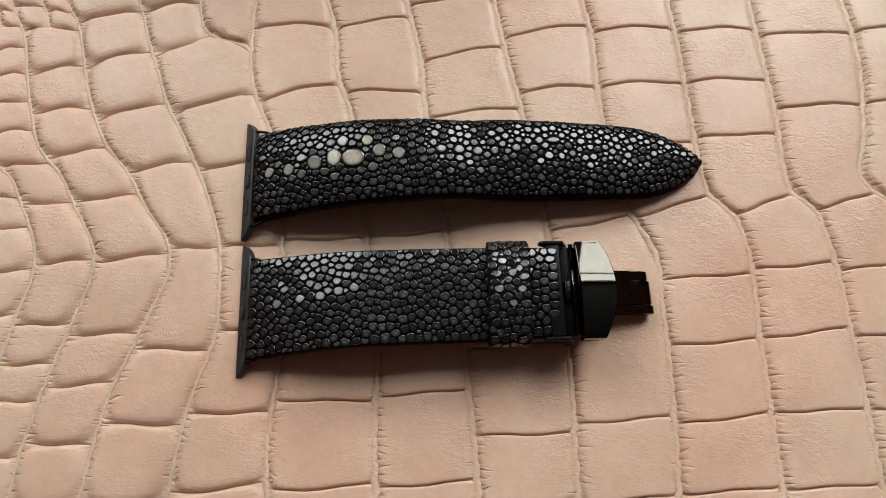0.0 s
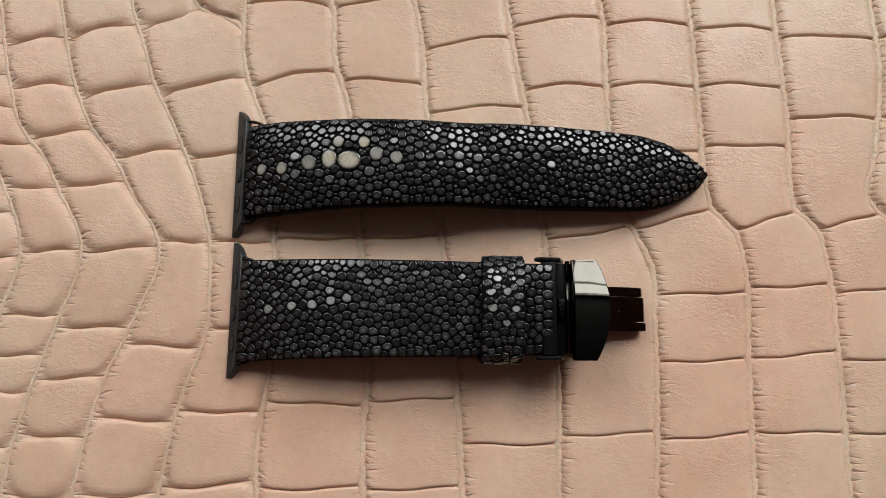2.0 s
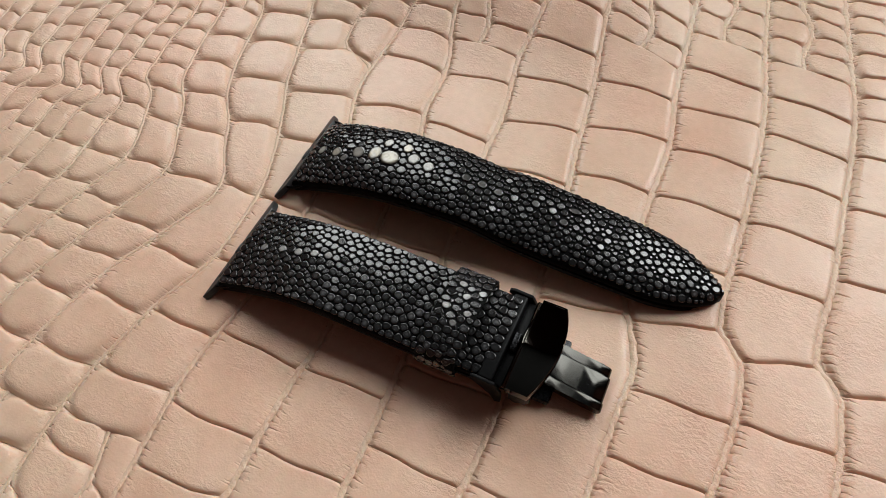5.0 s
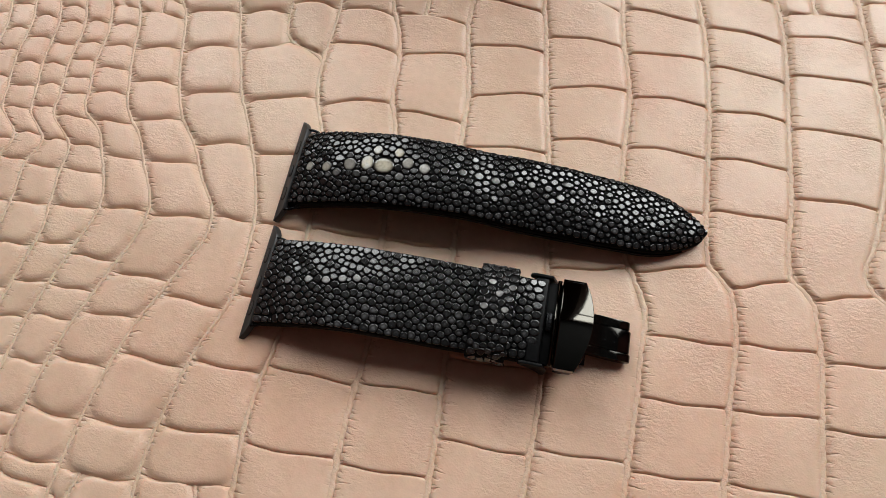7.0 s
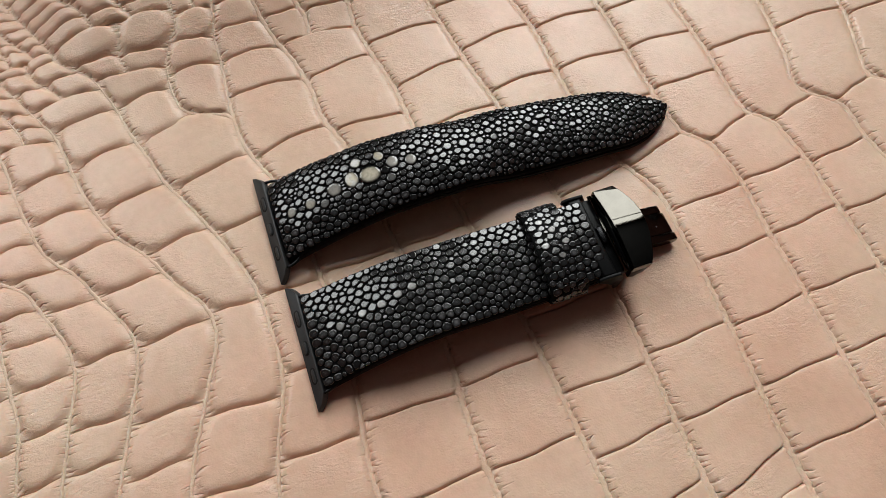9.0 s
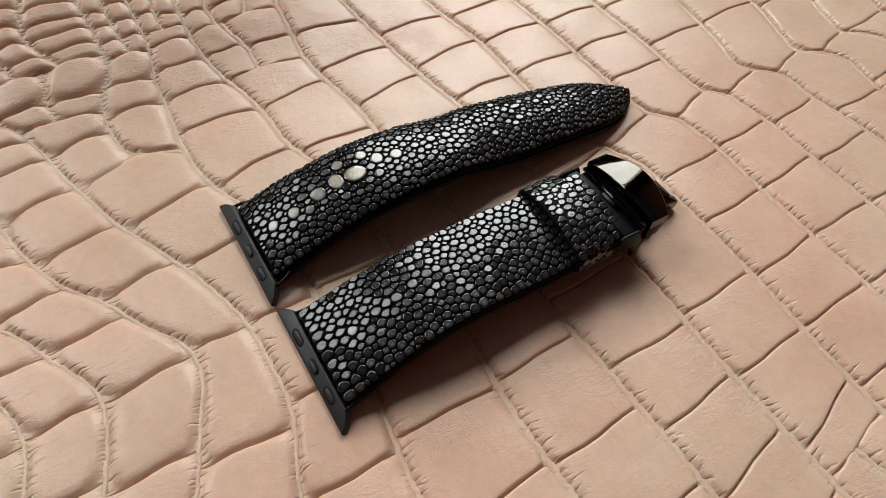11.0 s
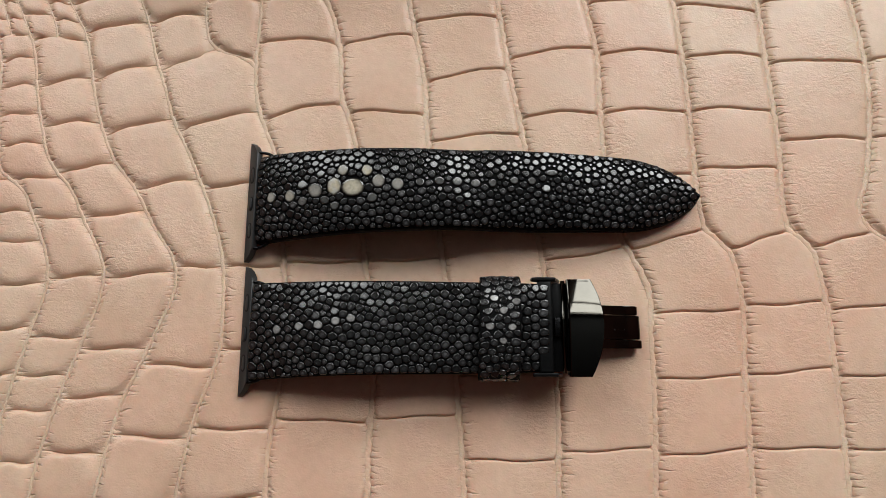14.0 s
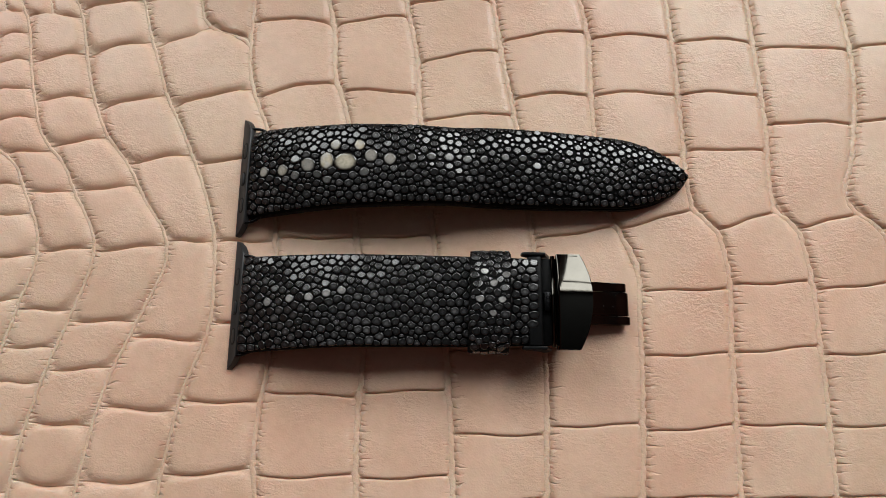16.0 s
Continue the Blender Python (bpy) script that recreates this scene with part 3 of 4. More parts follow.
def broken_up(k, rows):
    """The lots of one column: left side, right side, number, joints from far to near, and whether a seam of its own runs along its left side."""
    def inner(y, q):
        a, b = SEAMS[k](y), SEAMS[k + 1](y)
        return a + (b - a) * (q + (0.06 * np.sin(np.asarray(y) * 0.21 + 5 * q + k) if 0 < q < 1 else 0))

    def run(top, bottom, pitch):
        """Joints of a narrow lot, from bottom up to top, both given as heights at its two sides."""
        lines = [bottom]
        while lines[0][0] + 1.45 * pitch < top[0]:
            step = pitch * rng.uniform(0.78, 1.22)
            lines.insert(0, (lines[0][0] + step, lines[0][1] + step * rng.uniform(0.9, 1.1)))
        return [top] + lines

    def cut(line, q0, q1):
        return (line[0] + (line[1] - line[0]) * q0, line[0] + (line[1] - line[0]) * q1)

    lots, high, low = [], list(SPLITS.get(k, ())), LOW_SPLITS.get(k)
    keep = rows
    edges = [min((r for r in rows if r[0] > high[0][0]), key=lambda r: r[0])] + [(h[0], h[0] + 1.5) for h in high[1:]] + [(Y_HIGH, Y_HIGH)] if high else []
    for (_, n, pitch), bottom, top in zip(high, edges, edges[1:]):
        at = n if isinstance(n, tuple) else [i / n for i in range(n + 1)]
        for i, (q0, q1) in enumerate(zip(at, at[1:])):
            lots.append((functools.partial(inner, q=q0), functools.partial(inner, q=q1), k + i, run(cut(top, q0, q1), cut(bottom, q0, q1), pitch), i > 0))
        keep = [r for r in keep if r[0] <= edges[0][0]]
    if low:
        start, n, pitch = low
        last = max((r for r in rows if r[0] < start), key=lambda r: r[0])
        keep = [r for r in keep if r[0] >= last[0]]
        at = n if isinstance(n, tuple) else [i / n for i in range(n + 1)]
        for i, (q0, q1) in enumerate(zip(at, at[1:])):
            lots.append((functools.partial(inner, q=q0), functools.partial(inner, q=q1), k + i, run(cut(last, q0, q1), (Y_LOW, Y_LOW - 2), pitch), i > 0))
    return [(SEAMS[k], SEAMS[k + 1], k, keep, False)] + lots


def build_hide():
    g = 110
    gx, gy = np.meshgrid(np.linspace(-218, 312, g), np.linspace(-172, 222, g))
    rise = ground_rise(gx, gy) - 1.25
    top = np.stack([gx, gy, rise], -1).reshape(-1, 3) * MM
    low = np.stack([gx, gy, far_lift(gx, gy) - 4.0], -1).reshape(-1, 3) * MM
    n = g * g
    faces = [(i * g + j, i * g + j + 1, (i + 1) * g + j + 1, (i + 1) * g + j) for i in range(g - 1) for j in range(g - 1)]
    faces += [tuple(n + q for q in f[::-1]) for f in faces]
    rim = [j for j in range(g)] + [i * g + g - 1 for i in range(1, g)] + [(g - 1) * g + j for j in range(g - 2, -1, -1)] + [i * g for i in range(g - 2, 0, -1)]
    faces += [(rim[q], n + rim[q], n + rim[(q + 1) % len(rim)], rim[(q + 1) % len(rim)]) for q in range(len(rim))]
    me = mesh_of("reptile_hide", np.concatenate([top, low]), faces, HIDE)
    with_seam_uv(me, np.full((len(me.vertices), 2), 9.0))
    hide = tagged(new("reptile_hide", me), "nude pink crocodile leather hide with raised scales on the table", "leather hide")
    for k in range(1, len(SEAMS) - 1):
        if -210 < float(SEAMS[k](0)) < 300:
            part("seam_ridge", ridge_mesh(SEAMS[k], k, 58.5 if k == FIRST + 6 else -168, 216), hide)
    rest_v, rest_f, rest_e, count = [], [], [], 0
    for k in range(len(SEAMS) - 1):
        rows = column_joints(k)
        lots = broken_up(k, rows)
        for f0, y0 in [(lot[0], lot[3][-1][0]) for lot in lots if lot[4]]:
            part("seam_ridge", ridge_mesh(f0, k + 1, y0 - 0.5, [lot for lot in lots if lot[0] is f0][0][3][0][0] + 0.5), hide)
        for left, right, kk, lines, _ in lots:
            for upper, lower in zip(lines, lines[1:]):
                made = scale_mesh(left, right, kk, upper, lower)
                if made is None:
                    continue
                verts, faces, edge = made
                xc, yq = verts[:, 0].mean(), verts[:, 1].mean()
                if -0.215 > xc or xc > 0.308 or yq < -0.168 or yq > 0.218:
                    continue
                if -0.082 < xc < 0.2 and -0.088 < yq < 0.118 and count < 300:
                    part("scale", with_seam_uv(mesh_of("scale", verts, faces, HIDE), edge), hide)
                    count += 1
                else:
                    o = sum(len(v) for v in rest_v)
                    rest_v.append(verts), rest_e.append(edge)
                    rest_f.extend(tuple(o + q for q in f) for f in faces)
    field = with_seam_uv(mesh_of("scale_field", np.concatenate(rest_v), rest_f, HIDE), np.concatenate(rest_e))
    tagged(part("scale_field", field, hide), kind="stuff")
    return hide


# ---- beaded straps; millimetres ----
def pack(inside, fixed, radii, tries, gap, seed):
    """Beads laid by chance without overlap: the fixed ones, then each size in turn. Rows of x, y, r."""
    r_ = random.Random(seed)
    beads = [tuple(b) for b in fixed]
    cell, grid = 3.0, {}
    def put(b):
        grid.setdefault((int(b[0] // cell), int(b[1] // cell)), []).append(b)
    for b in beads:
        put(b)
    x0, x1, y0, y1 = inside[1]
    for (lo, hi), n in zip(radii, tries):
        for _ in range(n):
            b = (r_.uniform(x0, x1), r_.uniform(y0, y1), r_.uniform(lo, hi))
            if not inside[0](b[0], b[1], b[2]):
                continue
            cx, cy = int(b[0] // cell), int(b[1] // cell)
            if all((b[0] - q[0]) ** 2 + (b[1] - q[1]) ** 2 >= (b[2] + q[2] + gap) ** 2 for i in (-1, 0, 1) for j in (-1, 0, 1) for q in grid.get((cx + i, cy + j), ())):
                put(b)
                beads.append(b)
    return np.array(beads)


def relax(beads, pinned, box, inside, rounds):
    """Beads drift to the middle of their own cells, so that they sit evenly; the first ones stay."""
    gx, gy = np.meshgrid(np.arange(box[0], box[1], 0.3), np.arange(box[2], box[3], 0.3))
    pts = np.stack([gx.ravel(), gy.ravel()], -1)
    pts = pts[inside(pts[:, 0], pts[:, 1])]
    for _ in range(rounds):
        own = np.concatenate([(((q[:, None] - beads[None, :, :2]) ** 2).sum(-1) - beads[None, :, 2] ** 2).argmin(1) for q in np.array_split(pts, 24)])
        n = np.bincount(own, minlength=len(beads))
        mid = np.stack([np.bincount(own, pts[:, i], len(beads)) / np.maximum(n, 1) for i in (0, 1)], -1)
        move = (n > 0) & (np.arange(len(beads)) >= pinned)
        beads[move, :2] += 0.8 * (mid[move] - beads[move, :2])
    return beads


def outlines(beads, gap, grow, sides=12):
    """How far each bead reaches at each angle: out to its neighbours, no further than grow times its radius."""
    P, R = beads[:, :2], beads[:, 2]
    th = np.arange(sides) * 2 * math.pi / sides
    reach = np.empty((len(beads), sides))
    for i in range(len(beads)):
        D = P - P[i]
        L = np.hypot(D[:, 0], D[:, 1])
        near = np.where((L > 1e-9) & (L < 6.5))[0]
        d = (L[near] ** 2 + R[i] ** 2 - R[near] ** 2) / (2 * L[near]) - gap
        cosine = np.cos(th[:, None] - np.arctan2(D[near, 1], D[near, 0])[None])
        lim = np.where(cosine > 0.15, d[None] / np.maximum(cosine, 0.15), 99.0).min(1)
        reach[i] = np.minimum(lim, R[i] * grow)
    reach = np.maximum(reach, 0.22)
    return th, 0.76 * reach + 0.12 * (np.roll(reach, 1, 1) + np.roll(reach, -1, 1))


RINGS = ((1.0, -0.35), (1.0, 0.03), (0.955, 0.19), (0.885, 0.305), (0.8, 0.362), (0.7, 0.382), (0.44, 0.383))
RIM_GLINT_POLISH = (0.0, 0.0, 0.02, 0.1, 0.2, 0.12, 0.4, 1.0)  # grey rim painted for the edge highlight, darker ring, pale polished middle


def bead_mesh(centre, th, reach, surface, tall, wide, tilt):
    """One bead: a low disc with a rolled shoulder and a ground top, standing square on the skin."""
    o, ex, ey, n = surface(centre[0], centre[1])
    n = (n + tilt[0] * ex + tilt[1] * ey).normalized()
    ex = (ex - n * ex.dot(n)).normalized()
    ey = n.cross(ex)
    verts, s = [], len(th)
    for f, z in RINGS:
        verts += [o + (ex * (math.cos(a) * r * f * wide[0]) + ey * (math.sin(a) * r * f * wide[1]) + n * (z * tall)) * MM for a, r in zip(th, reach)]
    verts.append(o + n * (0.384 * tall * MM))
    faces = [(q * s + k, q * s + (k + 1) % s, (q + 1) * s + (k + 1) % s, (q + 1) * s + k) for q in range(len(RINGS) - 1) for k in range(s)]
    t, c = (len(RINGS) - 1) * s, len(RINGS) * s
    faces += [(t + k, t + (k + 1) % s, c) for k in range(s)]
    polish_glint = [v for v in RIM_GLINT_POLISH[:-1] for _ in range(s)] + [RIM_GLINT_POLISH[-1]]
    return verts, faces, polish_glint


def with_polish_glint(me, values):
    a = me.attributes.new("polish_glint", "FLOAT", "POINT")
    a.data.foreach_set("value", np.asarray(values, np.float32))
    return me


def flat_tops(me, s):
    """The ground tops shade flat, the shoulders round."""
    one = [True] * ((len(RINGS) - 2) * s) + [False] * (2 * s)
    me.polygons.foreach_set("use_smooth", one * (len(me.polygons) // len(one)))
    return me


def lay_beads(parent, beads, th, reach, surface, pale, limit, seed, tall=1.0, yc=None, half=None, grey=SMOKE, shapes={}):
    """The first beads as pieces of their own, the others joined."""
    r_ = random.Random(seed)
    rv, rf, rp, made = [], [], [], 0
    for i, b in enumerate(beads):
        t = tall * (0.42 + 0.36 * min(b[2], 1.3))
        wide = shapes.get(i, (1.05, 1.1) if i in pale and b[2] > 1.4 else (1.06, 0.96))
        if half:  # no bead overhangs the strap's edge
            room = np.array([float(half(b[0])) - (b[1] - float(yc(b[0]))), float(half(b[0])) + (b[1] - float(yc(b[0])))]) - 0.25
            lim = np.where(np.sin(th) > 0, room[0], room[1]) / np.maximum(np.abs(np.sin(th)), 0.05)
            reach[i] = np.minimum(reach[i], np.maximum(lim, 0.3))
        v, f, p = bead_mesh(b, th, reach[i], surface, t, wide, (r_.gauss(0, 0.05), r_.gauss(0, 0.05)))
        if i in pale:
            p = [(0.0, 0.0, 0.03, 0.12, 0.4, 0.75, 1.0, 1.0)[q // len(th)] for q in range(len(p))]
        if i in pale or made < limit:
            part("bead", with_polish_glint(mesh_of("bead", v, f, PEARL if b[2] > 2.2 else PEARL_GREY if b[2] > 1.4 else grey) if i in pale else flat_tops(mesh_of("bead", v, f, BEAD), len(th)), p), parent)
            made += 1
        else:
            o = len(rv)
            rv += v
            rf += [tuple(o + q for q in g) for g in f]
            rp += p
    if rv:
        tagged(part("bead_field", with_polish_glint(flat_tops(mesh_of("bead_field", rv, rf, BEAD_F), len(th)), rp), parent), kind="stuff")


def strap_surface(zc, yc, half, crown, power=3.0, roll=lambda x: 0.0):
    """Top skin of a strap over (x, y): place, directions along and across, normal."""
    def height(x, y):
        v = (y - float(yc(x))) / max(float(half(x)), 0.5)
        return float(zc(x)) - crown * min(abs(v), 1.15) ** power + float(roll(x)) * (y - float(yc(x)))

    def f(x, y):
        e = 0.4
        zx = (height(x + e, y) - height(x - e, y)) / (2 * e)
        zy = (height(x, y + e) - height(x, y - e)) / (2 * e)
        ex, ey = Vector((1, 0, zx)).normalized(), Vector((0, 1, zy)).normalized()
        return Vector((x, y, height(x, y))) * MM, ex, ey, ex.cross(ey).normalized()

    return f, height


def strap_body(xs, zc, yc, half, crown, thick, drop, mat, name, lift=0.0, power=3.0, roll=lambda x: 0.0):
    """The strap's own leather: rounded edges, crowned top, flat below. drop, thick: depth of its top and bottom face under the skin."""
    verts, faces = [], []
    prof = (-1.0, -0.985, -0.9, -0.7, -0.4, 0.0, 0.4, 0.7, 0.9, 0.985, 1.0)
    m = len(prof) * 2
    for x in xs:
        z0, y0, h, t = float(zc(x)), float(yc(x)), float(half(x)), float(thick(x))
        up = [(x, y0 + p * h, z0 - crown * abs(p) ** power - drop - (0.5 if abs(p) > 0.99 else 0.12 if abs(p) > 0.98 else 0) * min(1, h)) for p in prof]
        dn = [(x, y0 + p * h * 0.995, z0 - 0.45 * crown * abs(p) ** power - drop - t + (0.5 if abs(p) > 0.99 else 0.12 if abs(p) > 0.98 else 0) * min(1, h)) for p in reversed(prof)]
        verts += [(a * MM, b * MM, (c + lift + float(roll(x)) * (b - y0)) * MM) for a, b, c in up + dn]
    for i in range(len(xs) - 1):
        for k in range(m):
            a, b = i * m + k, i * m + (k + 1) % m
            faces.append((a, b, b + m, a + m))
    faces += [tuple(range(m)), tuple(range((len(xs) - 1) * m, len(xs) * m))[::-1]]
    me = mesh_of(name, verts, faces, mat)
    bm = bmesh.new()
    bm.from_mesh(me)
    bmesh.ops.recalc_face_normals(bm, faces=bm.faces)
    bm.to_mesh(me)
    bm.free()
    me.set_sharp_from_angle(angle=radians(60))
    return me


def adapter(parent, y0, y1, x, z):
    """Watch lug bar: long tapered plate with three slots, leaning against the strap's end."""
    L = y1 - y0
    lean = radians(42)
    ax = (Vector((0, 1, 0)), Vector((math.cos(lean), 0, math.sin(lean))), Vector((-math.sin(lean), 0, math.cos(lean))))
    out = [(0, 0), (L, 0)]
    for q in (0.12, 0.3, 0.5, 0.72, 0.9, 1.0):
        out.append((L - 3.6 * q**1.7 - 0.25 * q, 3.9 * q))
    for q in (1.0, 0.9, 0.72, 0.5, 0.3, 0.12):
        out.append((3.6 * q**1.7 + 0.25 * q, 3.9 * q))
    o = Vector((x, y0, z)) * MM
    bar = part("adapter_bar", prism([(a * MM, b * MM) for a, b in out], -1.7 * MM, 0.0, ANODISED, "adapter_bar", 0.28 * MM, ax, o, 3), parent, "matt black aluminium lug adapter with three slots")
    for a, b, deep in ((0.185, 0.315, 0), (0.41, 0.53, 1), (0.64, 0.78, 0)):
        ya, yb, mid, r = a * L, b * L, 1.95, 1.05
        ring = [(ya + r - r * math.sin(t), mid + r * math.cos(t)) for t in np.linspace(0, math.pi, 7)] + [(yb - r + r * math.sin(t), mid - r * math.cos(t)) for t in np.linspace(0, math.pi, 7)]
        rim, ring = ring, [((p - (ya + yb) / 2) * 0.82 + (ya + yb) / 2, (q - mid) * 0.56 + mid) for p, q in ring]
        # no hole is cut: a black disc stands in for the recess's shade
        part("slot_recess_shade", prism([(p * MM, q * MM) for p, q in rim], -0.5 * MM, 0.035 * MM, SLOT_SHADE, "slot_recess_shade", 0.02 * MM, ax, o), bar)
        part("slot_insert", prism([(p * MM, q * MM) for p, q in ring], -0.6 * MM, (0.45 if deep else 0.1) * MM, ANODISED, "slot_insert", 0.1 * MM, ax, o), bar)
    return bar


def wire_loop(parent, x0, y0, z0, side):
    """Bent wire that holds the strap's corner to the adapter."""
    pts = []
    for q in np.linspace(0, 1, 12):
        a = q * math.pi * 0.62
        pts.append(Vector((x0 + 4.9 * math.sin(a) * 0.98, y0 + side * (1.5 * math.cos(a * 1.3) - 0.4), z0 + 2.1 * q)) * MM)
    part("wire_loop", tube(pts, 0.42 * MM, STEEL_SATIN, "wire_loop"), parent, "thin black steel wire loop")


def long_strap():
    root = tagged(new("watch_strap"), "black stingray watch strap with pale pearl beads and pointed tip", "watch strap", "pair of watch strap halves")
    zc = spline(((2.5, 5.2), (6, 7.0), (13, 9.6), (22, 12.0), (31, 13.7), (42, 14.1), (52, 13.6), (61, 12.3), (71, 11.0), (86, 9.2), (99, 7.6), (110, 5.7), (122, 3.4)))
    yc = spline(((2, 17.6), (30, 17.9), (60, 18.2), (122, 17.9)))
    half = spline(((3, 12.1), (10, 11.9), (25, 11.2), (45, 10.75), (65, 10.6), (85, 10.5), (98, 10.1), (105, 9.6), (110, 8.4), (114, 6.9), (118, 4.6), (120.5, 2.4), (121.6, 0.5)))
    thick = spline(((2, 3.4), (30, 3.2), (70, 2.8), (121.5, 1.9)))
    roll = spline(((0, 0.0), (48, 0.0), (56, -0.05), (60, -0.04), (66, 0.045), (80, 0.045), (92, 0.0), (122, 0.0)))  # it lies a little twisted
    xs = list(np.linspace(3.2, 100, 60)) + list(np.linspace(101, 121.6, 22))
    part("strap_leather", strap_body(xs, zc, yc, half, 1.7, thick, 0.15, SKIN, "strap_leather", roll=roll), root)
    part("lining", strap_body(xs, zc, yc, lambda x: half(x) * 0.985, 1.7, lambda x: 0.7, 0.0, LINING, "lining", lift=-3.2, roll=roll), root, "black leather lining")
    surf, _ = strap_surface(zc, yc, half, 1.7, roll=roll)
    ok = lambda x, y, r: 3.6 + r < x < 121.2 and abs(y - float(yc(x))) < float(half(x)) - 0.72 * r - 0.15
    pale = [(7.9, 16.9, 1.42), (13.3, 16.8, 1.55), (20.3, 17.6, 1.85), (25.3, 18.3, 2.0), (30.3, 17.8, 2.8), (36.9, 19.3, 1.75), (41.8, 18.4, 1.65), (27.6, 22.5, 1.5), (33.9, 22.1, 1.45)]
    smoky = [(16.6, 19.4, 1.35), (16.9, 15.0, 1.3), (22.9, 14.9, 1.2), (35.4, 14.9, 1.3), (25.6, 13.2, 1.15), (21.7, 21.9, 1.1), (88.0, 19.9, 0.85)]
    grey = [(47.4, 18.9, 1.2), (52.4, 19.4, 1.25), (56.9, 19.3, 1.3), (61.6, 19.0, 1.35), (65.9, 19.2, 1.2), (71.5, 20.1, 1.2), (76.1, 20.0, 1.15), (79.9, 18.1, 1.3), (81.4, 22.4, 1.3), (24.4, 22.4, 1.15), (9.7, 15.0, 1.05), (90.9, 20.6, 0.96), (95.0, 20.6, 0.96), (98, 17.6, 1.1)]
    beads = pack((ok, (3, 122, 4, 31)), pale + grey[:9] + smoky + grey[9:], ((0.9, 1.1), (0.72, 0.9), (0.5, 0.66), (0.34, 0.44)), (9000, 16000, 12000, 9000), 0.0, 3)
    beads = relax(beads, len(pale + grey + smoky), (3.4, 121.4, 4, 31), lambda x, y: np.abs(y - yc(x)) < half(x) - 0.3, 3)
    n = len(pale) + 9 + len(smoky)
    order = list(range(n)) + sorted(range(n, len(beads)), key=lambda i: beads[i, 0])
    beads = beads[order]
    th, reach = outlines(beads, 0.13, 1.4)
    apart = np.clip((beads[:, 0] - 40) / 30, 0, 1)[:, None]
    reach = np.minimum(reach, beads[:, 2:3] * (1.4 - 0.28 * apart)) * (1 - 0.07 * apart)  # towards the tip the beads stand further apart
    lay_beads(root, beads, th, reach, surf, set(range(n)), 300, 5, 1.0, yc, half, shapes={2: (1.15, 1.12), 3: (1.0, 1.3), 4: (1.12, 0.9), 17: (1.4, 0.75)})
    adapter(root, 0.7, 34.5, -0.6, 1.7)
    wire_loop(root, 2.2, 29.9, 3.3, 1)
    wire_loop(root, 2.2, 5.2, 3.3, -1)
    return root


def keeper(root):
    """Sliding loop round the strap, beaded outside."""
    cz, cy, hw, hh, r = 12.6, -17.85, 12.55, 4.3, 2.4
    path = []
    for sx, sz, a0 in ((1, 1, 0), (-1, 1, 90), (-1, -1, 180), (1, -1, 270)):
        for q in np.linspace(0, 90, 7):
            a = radians(a0 + q)
            path.append((cy + sx * (hw - r) + r * math.cos(a), cz + sz * (hh - r) + r * math.sin(a)))
        if (sx, sz) == (1, 1):  # along the top
            path += [(cy + q * (hw - r), cz + hh) for q in np.linspace(0.8, -0.8, 9)]
    path = [(y, z - (2.9 * ((y - cy) / hw) ** 2 if z > cz else 0.0)) for y, z in path]  # arched like the strap under it
    n = len(path)
    verts, faces = [], []
    prof = ((62.15, -1.0), (62.0, -0.45), (62.25, -0.08), (64, 0.0), (67, 0.0), (70, 0.0), (71.75, -0.08), (72.0, -0.45), (71.85, -1.0), (67, -1.25))
    for i in range(n):
        y, z = path[i]
        t = Vector((path[(i + 1) % n][0] - path[i - 1][0], path[(i + 1) % n][1] - path[i - 1][1])).normalized()
        ny, nz = t.y, -t.x
        for x, o in prof:
            skew = 0.35 * (y - cy) / hw
            verts.append(((x + skew) * MM, (y + ny * o) * MM, (z + nz * o) * MM))
    m = len(prof)
    faces = [(i * m + k, i * m + (k + 1) % m, ((i + 1) % n) * m + (k + 1) % m, ((i + 1) % n) * m + k) for i in range(n) for k in range(m)]
    me = mesh_of("keeper_loop", verts, faces, SKIN)
    bm = bmesh.new()
    bm.from_mesh(me)
    bmesh.ops.recalc_face_normals(bm, faces=bm.faces)
    bm.to_mesh(me)
    bm.free()
    loop = part("keeper_loop", me, root, "black beaded stingray keeper loop")
    # unrolled length along the loop, from the middle of its top
    P = [Vector(p) for p in path]
    seq = P[11:] + P[:12]
    cum = [0.0]
    for a, b in zip(seq, seq[1:]):
        cum.append(cum[-1] + (b - a).length)
    total = cum[-1]

    def surf(x, s):
        s = s % total
        i = max(k for k in range(len(cum)) if cum[k] <= s + 1e-9)
        i = min(i, len(seq) - 2)
        d = (seq[i + 1] - seq[i]).normalized()
        p = seq[i] + d * (s - cum[i])
        along = Vector((0, d.x, d.y))
        out = Vector((0, d.y, -d.x))
        if out.dot(Vector((0, p.x - cy, p.y - cz))) < 0:
            out = -out
        return Vector((x + 0.35 * (p.x - cy) / hw, p.x, p.y)) * MM, Vector((1, 0, 0)), along, out

    span = 16.8
    ok = lambda x, y, r: 62.4 + 0.8 * r < x < 71.6 - 0.8 * r
    fixed = [(64.4, 0.15, 1.0), (69.9, 0.3, 0.95), (65.5, -6.8, 0.95), (70.6, -6.0, 0.9), (67.7, -3.7, 1.0), (67.8, 3.5, 0.9), (68.4, -8.2, 0.76), (65.1, 6.1, 0.76), (70.9, 5.7, 0.76), (68.9, 7.4, 0.76)]
    beads = pack((ok, (62, 72, -span, span)), fixed, ((0.85, 1.0), (0.65, 0.8), (0.42, 0.55)), (4000, 3500, 3000), 0.0, 11)
